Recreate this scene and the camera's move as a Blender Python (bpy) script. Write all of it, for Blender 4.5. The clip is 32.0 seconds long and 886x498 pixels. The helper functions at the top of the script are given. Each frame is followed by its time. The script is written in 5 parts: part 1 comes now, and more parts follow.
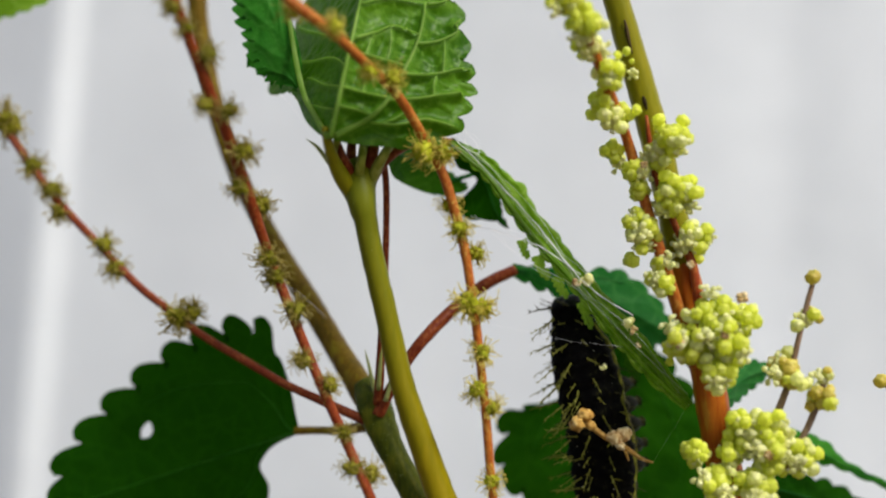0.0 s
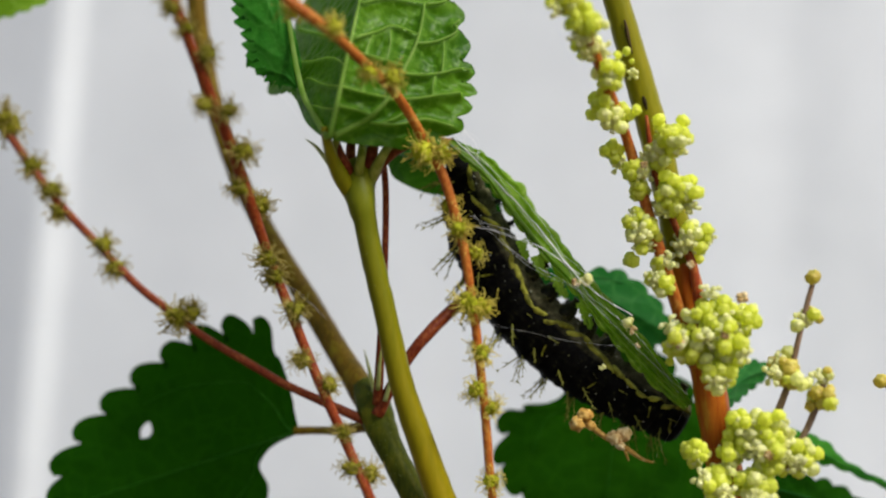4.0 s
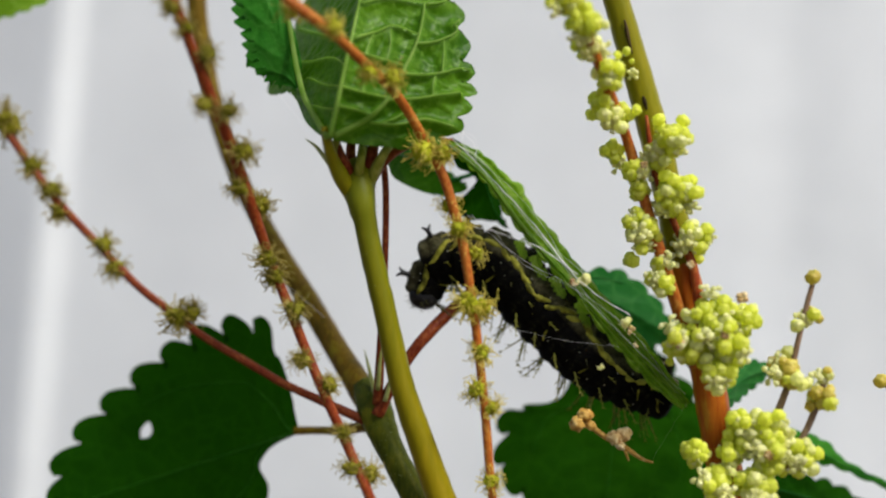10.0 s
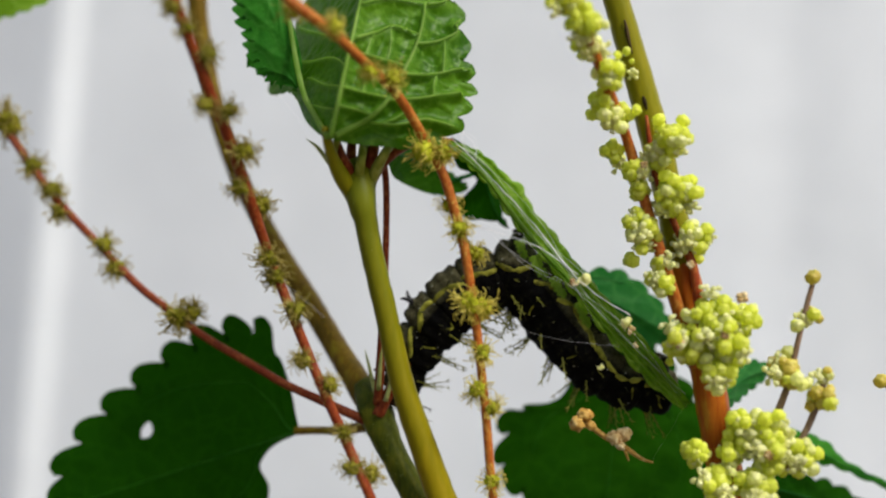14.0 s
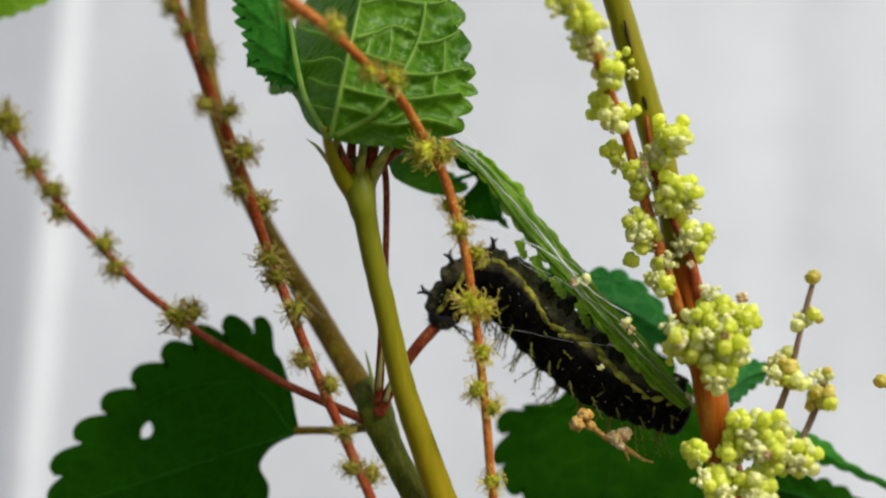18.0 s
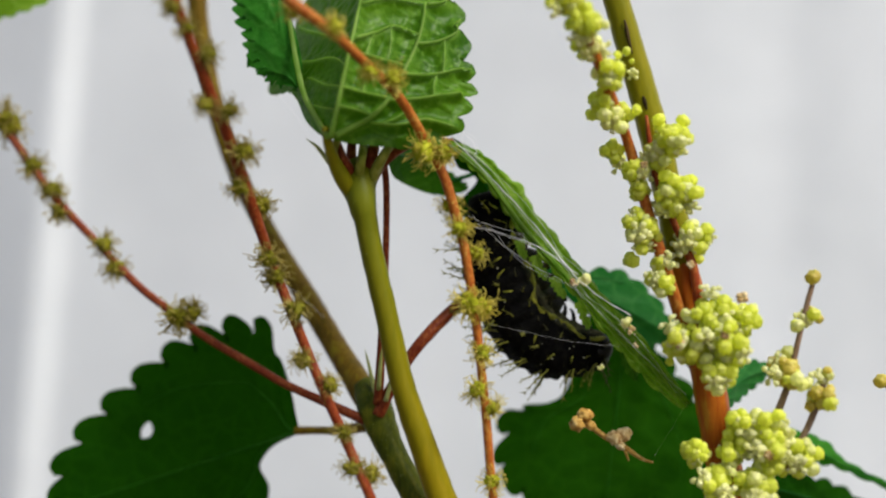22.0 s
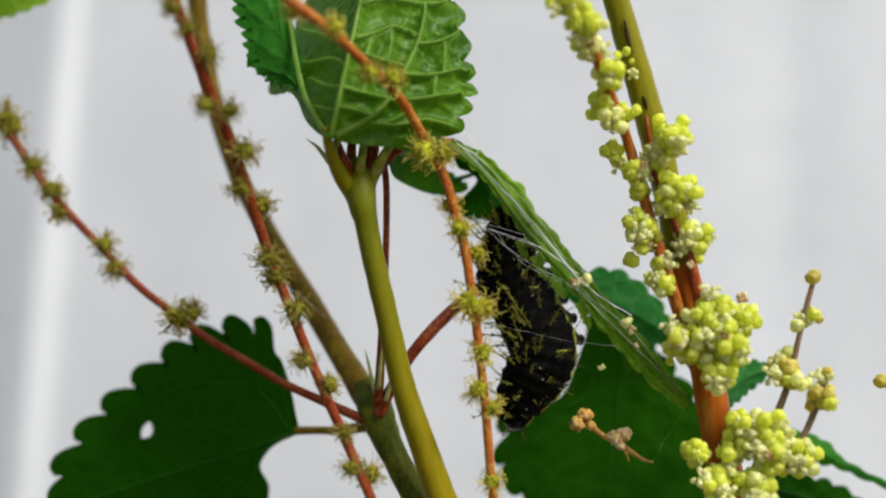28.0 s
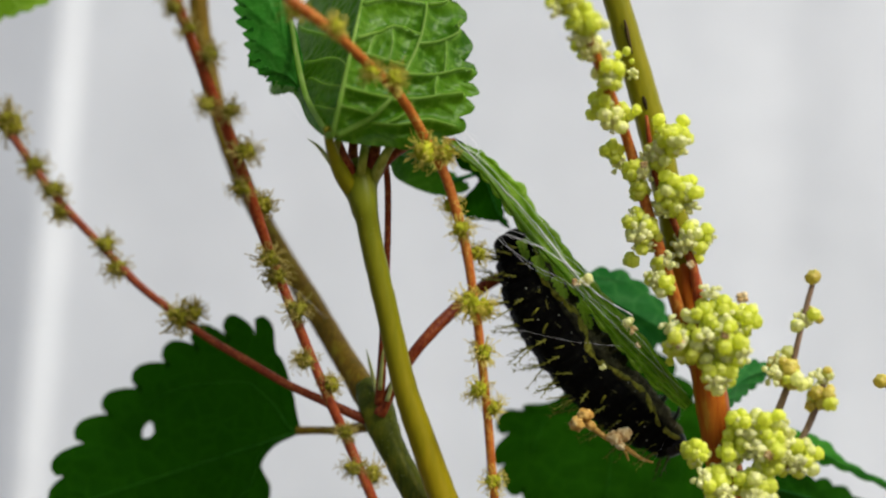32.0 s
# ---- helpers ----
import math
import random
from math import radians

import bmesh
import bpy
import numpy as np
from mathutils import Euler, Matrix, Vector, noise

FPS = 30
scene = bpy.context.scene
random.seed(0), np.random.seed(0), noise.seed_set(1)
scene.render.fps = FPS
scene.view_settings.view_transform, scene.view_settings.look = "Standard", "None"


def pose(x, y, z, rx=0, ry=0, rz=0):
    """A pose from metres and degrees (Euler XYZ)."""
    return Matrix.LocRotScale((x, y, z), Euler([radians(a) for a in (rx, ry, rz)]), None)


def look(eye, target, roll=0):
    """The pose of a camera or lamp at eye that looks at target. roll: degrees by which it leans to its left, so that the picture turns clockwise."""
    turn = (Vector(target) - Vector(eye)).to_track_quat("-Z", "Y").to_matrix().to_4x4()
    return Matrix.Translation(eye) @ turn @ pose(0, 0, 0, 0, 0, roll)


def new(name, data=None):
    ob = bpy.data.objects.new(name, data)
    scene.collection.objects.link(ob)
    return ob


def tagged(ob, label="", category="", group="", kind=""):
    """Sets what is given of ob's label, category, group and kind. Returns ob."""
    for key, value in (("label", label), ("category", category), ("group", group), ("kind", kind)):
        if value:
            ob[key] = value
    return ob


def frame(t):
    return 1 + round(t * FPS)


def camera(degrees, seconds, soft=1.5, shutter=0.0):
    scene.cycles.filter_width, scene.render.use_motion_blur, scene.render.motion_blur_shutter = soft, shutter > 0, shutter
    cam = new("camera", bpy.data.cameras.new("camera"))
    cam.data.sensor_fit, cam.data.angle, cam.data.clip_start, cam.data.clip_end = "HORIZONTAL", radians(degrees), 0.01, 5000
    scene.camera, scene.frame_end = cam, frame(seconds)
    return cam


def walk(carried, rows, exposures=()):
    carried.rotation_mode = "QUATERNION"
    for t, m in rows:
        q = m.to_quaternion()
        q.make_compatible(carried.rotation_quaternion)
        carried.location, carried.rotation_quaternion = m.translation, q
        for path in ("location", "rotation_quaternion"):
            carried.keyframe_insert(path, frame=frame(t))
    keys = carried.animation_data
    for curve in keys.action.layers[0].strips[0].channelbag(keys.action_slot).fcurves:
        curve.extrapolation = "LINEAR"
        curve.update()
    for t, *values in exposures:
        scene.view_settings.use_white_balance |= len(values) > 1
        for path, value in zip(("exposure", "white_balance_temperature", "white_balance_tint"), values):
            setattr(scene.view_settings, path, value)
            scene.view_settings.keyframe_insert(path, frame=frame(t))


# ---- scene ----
cam = camera(40, 32.0, soft=2.25)
MM = 0.001
EYE = (0.0, -0.1293, 0.62)
walk(cam, [(0.0, look(EYE, (0, 0, 0.62))), (32.0, look(EYE, (0, 0, 0.62)))], [(0.0, 0.3), (32.0, 0.3)])
cam.data.dof.use_dof = True
cam.data.dof.focus_distance = 0.1315
cam.data.dof.aperture_fstop = 9.5

# ---- daylight: bright hazy sky, soft sun from the upper right ----
SUN_DIR = Vector((0.55, -0.45, 0.85)).normalized()
world = bpy.data.worlds.new("sky")
scene.world = world
world.use_nodes = True
sky = world.node_tree.nodes.new("ShaderNodeTexSky")
sky.sky_type = "NISHITA"
sky.sun_disc = False
sky.sun_elevation = math.asin(SUN_DIR.z)
sky.sun_rotation = math.atan2(SUN_DIR.x, SUN_DIR.y)
sky.dust_density = 4.0
background = world.node_tree.nodes["Background"]
background.inputs["Strength"].default_value = 0.1
world.node_tree.links.new(sky.outputs["Color"], background.inputs["Color"])
lamp = bpy.data.lights.new("sun", "SUN")
lamp.energy = 2.7
lamp.angle = radians(14)
lamp.color = (1.0, 0.985, 0.965)
sun = new("sun", lamp)
sun.rotation_mode = "QUATERNION"
sun.rotation_quaternion = SUN_DIR.to_track_quat("Z", "Y")
sun.location = (1, -1, 2)


# ---- materials ----
def material(name):
    m = bpy.data.materials.new(name)
    m.use_nodes = True
    nt = m.node_tree
    return m, nt, nt.nodes["Principled BSDF"]


def node(nt, kind, **inputs):
    n = nt.nodes.new(kind)
    for key, value in inputs.items():
        n.inputs[key.replace("_", " ")].default_value = value
    return n


def ramp(nt, source, stops, squeeze=1.0):
    r = nt.nodes.new("ShaderNodeValToRGB")
    while len(r.color_ramp.elements) < len(stops):
        r.color_ramp.elements.new(0.5)
    for e, (at, c) in zip(r.color_ramp.elements, stops):
        e.position, e.color = 0.5 + (at - 0.5) * squeeze, (*c, 1)
    nt.links.new(source, r.inputs["Fac"])
    return r


def mixed(nt, fac, a, b, mode="MIX"):
    m = nt.nodes.new("ShaderNodeMix")
    m.data_type, m.blend_type = "RGBA", mode
    for socket, value in ((m.inputs[0], fac), (m.inputs[6], a), (m.inputs[7], b)):
        if isinstance(value, bpy.types.NodeSocket):
            nt.links.new(value, socket)
        elif isinstance(value, (int, float)):
            socket.default_value = value
        else:
            socket.default_value = (*value, 1)
    return m.outputs[2]


def bump(nt, bsdf, height, strength, distance):
    b = node(nt, "ShaderNodeBump", Strength=strength, Distance=distance)
    nt.links.new(height, b.inputs["Height"])
    nt.links.new(b.outputs["Normal"], bsdf.inputs["Normal"])
    return b


def plant_skin(name, stops, scale=700.0, rough=0.45, spec=0.12, streak=6.0, through_colour=None, through_weight=0.0, relief=0.12, grade=None):
    """Stem, petiole and bud skins: colour from stretched noise, fine relief."""
    m, nt, bsdf = material(name)
    tc = nt.nodes.new("ShaderNodeTexCoord")
    mp = node(nt, "ShaderNodeMapping")
    mp.inputs["Scale"].default_value = (1, 1, 1 / streak)
    nt.links.new(tc.outputs["Object"], mp.inputs["Vector"])
    n1 = node(nt, "ShaderNodeTexNoise", Scale=scale, Detail=5.0, Roughness=0.6)
    n2 = node(nt, "ShaderNodeTexNoise", Scale=scale * 0.15, Detail=2.0)
    nt.links.new(mp.outputs["Vector"], n1.inputs["Vector"])
    nt.links.new(tc.outputs["Object"], n2.inputs["Vector"])
    f = mixed(nt, 0.3, n1.outputs["Color"], n2.outputs["Color"])
    r = ramp(nt, f, stops, 0.42)
    info = nt.nodes.new("ShaderNodeObjectInfo")
    tone = ramp(nt, info.outputs["Random"], [(0.0, (0.82, 0.82, 0.82)), (1.0, (1.12, 1.1, 1.0))])
    c = mixed(nt, 1.0, r.outputs["Color"], tone.outputs["Color"], "MULTIPLY")
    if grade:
        # yellower and brighter below, greener and darker towards the top
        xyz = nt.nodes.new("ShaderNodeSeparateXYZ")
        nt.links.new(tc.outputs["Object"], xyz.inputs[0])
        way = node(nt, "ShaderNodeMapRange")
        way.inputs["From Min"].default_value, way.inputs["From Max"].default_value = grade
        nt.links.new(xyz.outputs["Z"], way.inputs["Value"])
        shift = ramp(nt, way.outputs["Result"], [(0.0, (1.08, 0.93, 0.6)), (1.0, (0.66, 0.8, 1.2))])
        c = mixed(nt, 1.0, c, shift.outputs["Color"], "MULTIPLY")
    nt.links.new(c, bsdf.inputs["Base Color"])
    bsdf.inputs["Roughness"].default_value = rough
    bsdf.inputs["Specular IOR Level"].default_value = spec
    bump(nt, bsdf, n1.outputs["Fac"], relief, 0.0002)
    if through_weight:
        tr = nt.nodes.new("ShaderNodeBsdfTranslucent")
        tr.inputs["Color"].default_value = (*through_colour, 1)
        mx = node(nt, "ShaderNodeMixShader", Fac=through_weight)
        nt.links.new(bsdf.outputs["BSDF"], mx.inputs[1])
        nt.links.new(tr.outputs["BSDF"], mx.inputs[2])
        nt.links.new(mx.outputs["Shader"], nt.nodes["Material Output"].inputs["Surface"])
    return m


def leaf_skin(name, dark, mid, vein, glow, weight, cell=420.0, rough=0.5, vein_amount=0.5, wide=0.09, spec=0.05, swell=0.0006, net=False):
    """Leaf blade: mottled green, a net of fine veins, light shining through. net: the veins follow the blade's own relief."""
    m, nt, bsdf = material(name)
    tc = nt.nodes.new("ShaderNodeTexCoord")
    warp = node(nt, "ShaderNodeTexNoise", Scale=220.0, Detail=2.0)
    nt.links.new(tc.outputs["Object"], warp.inputs["Vector"])
    add = nt.nodes.new("ShaderNodeVectorMath")
    add.operation = "MULTIPLY_ADD"
    add.inputs[1].default_value = (0.0011, 0.0011, 0.0011)
    nt.links.new(warp.outputs["Color"], add.inputs[0])
    nt.links.new(tc.outputs["Object"], add.inputs[2])
    vor = node(nt, "ShaderNodeTexVoronoi", Scale=cell)
    vor.feature = "DISTANCE_TO_EDGE"
    nt.links.new(add.outputs["Vector"], vor.inputs["Vector"])
    fine = node(nt, "ShaderNodeTexVoronoi", Scale=cell * 3.3)
    fine.feature = "DISTANCE_TO_EDGE"
    nt.links.new(add.outputs["Vector"], fine.inputs["Vector"])
    n1 = node(nt, "ShaderNodeTexNoise", Scale=120.0, Detail=4.0, Roughness=0.6)
    n2 = node(nt, "ShaderNodeTexNoise", Scale=2600.0, Detail=3.0)
    for n in (n1, n2):
        nt.links.new(tc.outputs["Object"], n.inputs["Vector"])
    base = ramp(nt, n1.outputs["Fac"], [(0.3, dark), (0.7, mid)])
    edge = ramp(nt, vor.outputs["Distance"], [(0.0, (1, 1, 1)), (wide, (0, 0, 0))])
    fedge = ramp(nt, fine.outputs["Distance"], [(0.0, (0.4, 0.4, 0.4)), (0.1, (0, 0, 0))])
    lines = mixed(nt, 1.0, edge.outputs["Color"], fedge.outputs["Color"], "ADD")
    if net:
        at = nt.nodes.new("ShaderNodeAttribute")
        at.attribute_name = "vein"
        lines = mixed(nt, 1.0, at.outputs["Fac"], mixed(nt, 1.0, fedge.outputs["Color"], (0.5, 0.5, 0.5), "MULTIPLY"), "ADD")
    amount = mixed(nt, 1.0, lines, (vein_amount, vein_amount, vein_amount), "MULTIPLY")
    c = mixed(nt, amount, base.outputs["Color"], vein)
    speck = ramp(nt, n2.outputs["Fac"], [(0.3, (0.85, 0.85, 0.85)), (0.7, (1.12, 1.12, 1.12))])
    c = mixed(nt, 1.0, c, speck.outputs["Color"], "MULTIPLY")
    nt.links.new(c, bsdf.inputs["Base Color"])
    bsdf.inputs["Roughness"].default_value = rough
    bsdf.inputs["Specular IOR Level"].default_value = spec
    height = mixed(nt, 0.35, fine.outputs["Distance"] if net else vor.outputs["Distance"], n2.outputs["Fac"])
    bump(nt, bsdf, height, 0.5, swell)
    tr = nt.nodes.new("ShaderNodeBsdfTranslucent")
    g = mixed(nt, amount, glow, [min(1, v * 1.35) for v in glow])
    nt.links.new(g, tr.inputs["Color"])
    mx = node(nt, "ShaderNodeMixShader", Fac=weight)
    nt.links.new(bsdf.outputs["BSDF"], mx.inputs[1])
    nt.links.new(tr.outputs["BSDF"], mx.inputs[2])
    nt.links.new(mx.outputs["Shader"], nt.nodes["Material Output"].inputs["Surface"])
    return m


M_STEM = plant_skin("olive_stem", [(0.3, (0.205, 0.2, 0.004)), (0.55, (0.24, 0.22, 0.005)), (0.75, (0.275, 0.245, 0.009))], 1500, 0.42, streak=6.0, relief=0.04)
M_STEM_GRADED = plant_skin("olive_stem_graded", [(0.3, (0.205, 0.2, 0.004)), (0.55, (0.24, 0.22, 0.005)), (0.75, (0.275, 0.245, 0.009))], 1500, 0.42, streak=6.0, relief=0.04, grade=(0.597, 0.626))
M_STEM_BROWN = plant_skin("brown_green_stem", [(0.3, (0.09, 0.065, 0.003)), (0.5, (0.15, 0.085, 0.006)), (0.72, (0.2, 0.16, 0.009))], 2400, 0.5, streak=14.0)
M_STEM_FORK = plant_skin("olive_green_fork", [(0.3, (0.045, 0.062, 0.002)), (0.52, (0.075, 0.095, 0.003)), (0.75, (0.13, 0.135, 0.006))], 1800, 0.5, streak=5.0)
M_STEM_RED = plant_skin("orange_red_stem", [(0.3, (0.3, 0.06, 0.006)), (0.55, (0.38, 0.12, 0.01)), (0.75, (0.42, 0.22, 0.025))], 1500, 0.4, streak=8.0)
M_SPIKE = plant_skin("coral_red_stalk", [(0.3, (0.34, 0.075, 0.012)), (0.55, (0.49, 0.16, 0.025)), (0.75, (0.58, 0.29, 0.06))], 2600, 0.45, streak=1.5)
M_SPIKE_MID = plant_skin("brick_red_stalk", [(0.3, (0.18, 0.026, 0.008)), (0.55, (0.26, 0.05, 0.013)), (0.75, (0.35, 0.11, 0.026))], 2600, 0.45, streak=1.5)
M_SPIKE_DARK = plant_skin("dark_red_stalk", [(0.3, (0.12, 0.017, 0.006)), (0.55, (0.2, 0.042, 0.013)), (0.75, (0.29, 0.095, 0.03))], 2600, 0.4, streak=1.5)
M_STALK_GREY = plant_skin("grey_brown_stalk", [(0.3, (0.16, 0.1, 0.06)), (0.55, (0.26, 0.17, 0.11)), (0.75, (0.34, 0.25, 0.16))], 1200, 0.5)
M_PALE = plant_skin("pale_green_skin", [(0.3, (0.2, 0.24, 0.06)), (0.55, (0.34, 0.38, 0.13)), (0.75, (0.45, 0.48, 0.22))], 900, 0.5)
M_PETIOLE = plant_skin("yellow_green_petiole", [(0.3, (0.17, 0.2, 0.02)), (0.55, (0.27, 0.29, 0.045)), (0.75, (0.36, 0.38, 0.09))], 1500, 0.45, streak=14.0)
M_BURR = plant_skin("olive_burr", [(0.3, (0.2, 0.23, 0.008)), (0.55, (0.4, 0.43, 0.018)), (0.75, (0.56, 0.57, 0.045))], 1500, 0.55, through_colour=(0.3, 0.3, 0.05), through_weight=0.2)
# backlit burrs: shade painted in as a darker burr and bristle colour
M_BURR_SHADED = plant_skin("shaded_olive_burr", [(0.3, (0.09, 0.09, 0.005)), (0.55, (0.19, 0.185, 0.01)), (0.75, (0.33, 0.31, 0.03))], 1500, 0.55, through_colour=(0.25, 0.24, 0.04), through_weight=0.15)
M_BRISTLE_SHADED = plant_skin("shaded_brown_bristle", [(0.3, (0.17, 0.13, 0.025)), (0.55, (0.32, 0.26, 0.06)), (0.75, (0.48, 0.4, 0.12))], 1500, 0.5)
M_BRISTLE = plant_skin("straw_bristle", [(0.3, (0.5, 0.4, 0.05)), (0.55, (0.68, 0.58, 0.1)), (0.75, (0.8, 0.7, 0.2))], 1500, 0.5, through_colour=(0.6, 0.52, 0.12), through_weight=0.25)
M_BUD = plant_skin("yellow_green_bud", [(0.25, (0.5, 0.59, 0.03)), (0.5, (0.76, 0.82, 0.1)), (0.75, (0.92, 0.93, 0.28))], 700, 0.32, spec=0.3, streak=1.0, through_colour=(0.95, 1.0, 0.2), through_weight=0.5)
M_BUD_RIPE = plant_skin("orange_tinged_bud", [(0.25, (0.4, 0.24, 0.03)), (0.5, (0.6, 0.5, 0.08)), (0.75, (0.8, 0.74, 0.2))], 500, 0.35, spec=0.4, streak=1.0, through_colour=(0.9, 0.8, 0.15), through_weight=0.35)
M_BUD_PALE = plant_skin("cream_green_bud", [(0.25, (0.68, 0.74, 0.16)), (0.5, (0.85, 0.88, 0.32)), (0.75, (0.95, 0.95, 0.6))], 700, 0.3, spec=0.45, streak=1.0, through_colour=(0.97, 1.0, 0.45), through_weight=0.45)
M_FLORET = plant_skin("cream_floret", [(0.3, (0.78, 0.81, 0.33)), (0.55, (0.88, 0.89, 0.5)), (0.75, (0.95, 0.95, 0.74))], 900, 0.5, streak=1.0, through_colour=(0.97, 0.98, 0.55), through_weight=0.45)
M_ORANGE = plant_skin("orange_yellow_floret", [(0.3, (0.32, 0.16, 0.03)), (0.55, (0.5, 0.31, 0.08)), (0.75, (0.66, 0.52, 0.24))], 1200, 0.5, streak=1.0)
M_SCAR = plant_skin("dark_brown_scar", [(0.3, (0.02, 0.012, 0.005)), (0.55, (0.04, 0.025, 0.01)), (0.75, (0.09, 0.06, 0.02))], 1200, 0.6)
M_FLORET_DRY = plant_skin("dry_floret", [(0.3, (0.3, 0.16, 0.06)), (0.5, (0.55, 0.4, 0.18)), (0.75, (0.75, 0.68, 0.45))], 1500, 0.6, streak=1.0)
M_LEAF_UNDER = leaf_skin("leaf_underside", (0.016, 0.07, 0.001), (0.066, 0.165, 0.002), (0.2, 0.36, 0.045), (0.13, 0.4, 0.004), 0.18, 280, rough=0.4, vein_amount=0.62, wide=0.1, spec=0.14, swell=0.0003, net=True)
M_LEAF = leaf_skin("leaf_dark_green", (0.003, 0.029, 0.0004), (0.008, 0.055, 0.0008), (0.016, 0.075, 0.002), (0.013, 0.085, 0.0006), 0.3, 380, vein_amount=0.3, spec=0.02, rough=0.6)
# lighter greens than leaf_dark_green, used for the hanging leaf
M_LEAF_LIGHT = leaf_skin("leaf_dark_green_lighter", (0.00425, 0.0357, 0.00068), (0.0127, 0.068, 0.00128), (0.0238, 0.0935, 0.0034), (0.0187, 0.111, 0.00128), 0.32, 380, vein_amount=0.35, spec=0.03, rough=0.55)
M_LEAF_BLUE = leaf_skin("leaf_blue_green", (0.0101, 0.0896, 0.0179), (0.0269, 0.146, 0.0291), (0.056, 0.19, 0.0448), (0.0224, 0.213, 0.0179), 0.35, 330, vein_amount=0.45)
M_LEAF_TOP = leaf_skin("leaf_upper_side", (0.018, 0.12, 0.01), (0.04, 0.19, 0.018), (0.07, 0.24, 0.035), (0.04, 0.28, 0.01), 0.35, 330, vein_amount=0.4)
M_LEAF_MID = leaf_skin("leaf_mid_green", (0.018, 0.075, 0.004), (0.045, 0.13, 0.01), (0.09, 0.19, 0.025), (0.05, 0.2, 0.006), 0.35, 380, vein_amount=0.4)
M_LEAF_PALE = leaf_skin("leaf_pale_grey_green", (0.1, 0.18, 0.05), (0.19, 0.29, 0.1), (0.3, 0.4, 0.17), (0.2, 0.36, 0.06), 0.25, 420)
M_LEAF_FOLD = leaf_skin("leaf_folded_green", (0.0784, 0.185, 0.00896), (0.213, 0.37, 0.0246), (0.381, 0.526, 0.101), (0.224, 0.493, 0.0134), 0.38, 420)
M_LEAF_THIN = leaf_skin("leaf_thin_pale_green", (0.13, 0.24, 0.02), (0.24, 0.38, 0.05), (0.34, 0.46, 0.1), (0.34, 0.6, 0.04), 0.5, 420)
M_LEAF_VEIN = plant_skin("leaf_vein", [(0.3, (0.17, 0.29, 0.05)), (0.55, (0.26, 0.39, 0.095)), (0.75, (0.35, 0.47, 0.15))], 900, 0.5, through_colour=(0.5, 0.75, 0.15), through_weight=0.55)


def silk_skin():
    m, nt, bsdf = material("silk")
    bsdf.inputs["Base Color"].default_value = (0.97, 0.97, 0.98, 1)
    bsdf.inputs["Roughness"].default_value = 0.45
    bsdf.inputs["Specular IOR Level"].default_value = 1.0
    bsdf.inputs["Coat Weight"].default_value = 1.0
    bsdf.inputs["Coat Roughness"].default_value = 0.35
    tr = nt.nodes.new("ShaderNodeBsdfTranslucent")
    tr.inputs["Color"].default_value = (0.97, 0.97, 0.98, 1)
    mx = node(nt, "ShaderNodeMixShader", Fac=0.5)
    nt.links.new(bsdf.outputs["BSDF"], mx.inputs[1])
    nt.links.new(tr.outputs["BSDF"], mx.inputs[2])
    nt.links.new(mx.outputs["Shader"], nt.nodes["Material Output"].inputs["Surface"])
    return m


def cloth_skin():
    m, nt, bsdf = material("white_cloth")
    tc = nt.nodes.new("ShaderNodeTexCoord")
    n1 = node(nt, "ShaderNodeTexNoise", Scale=9.0, Detail=4.0, Roughness=0.6)
    n2 = node(nt, "ShaderNodeTexNoise", Scale=900.0, Detail=3.0)
    for n in (n1, n2):
        nt.links.new(tc.outputs["Object"], n.inputs["Vector"])
    n3 = node(nt, "ShaderNodeTexNoise", Scale=70.0, Detail=5.0, Roughness=0.65)
    nt.links.new(tc.outputs["Object"], n3.inputs["Vector"])
    r = ramp(nt, n1.outputs["Fac"], [(0.3, (0.708, 0.748, 0.765)), (0.7, (0.768, 0.804, 0.818))])
    stain = ramp(nt, n3.outputs["Fac"], [(0.3, (0.95, 0.95, 0.955)), (0.7, (1.03, 1.03, 1.03))])
    nt.links.new(mixed(nt, 1.0, r.outputs["Color"], stain.outputs["Color"], "MULTIPLY"), bsdf.inputs["Base Color"])
    bsdf.inputs["Roughness"].default_value = 0.85
    bump(nt, bsdf, n2.outputs["Fac"], 0.2, 0.0004)
    return m


def soil_skin():
    m, nt, bsdf = material("soil")
    tc = nt.nodes.new("ShaderNodeTexCoord")
    n1 = node(nt, "ShaderNodeTexNoise", Scale=14.0, Detail=8.0, Roughness=0.7)
    nt.links.new(tc.outputs["Object"], n1.inputs["Vector"])
    r = ramp(nt, n1.outputs["Fac"], [(0.3, (0.09, 0.065, 0.045)), (0.7, (0.22, 0.18, 0.13))])
    nt.links.new(r.outputs["Color"], bsdf.inputs["Base Color"])
    bsdf.inputs["Roughness"].default_value = 0.95
    bump(nt, bsdf, n1.outputs["Fac"], 0.8, 0.02)
    return m


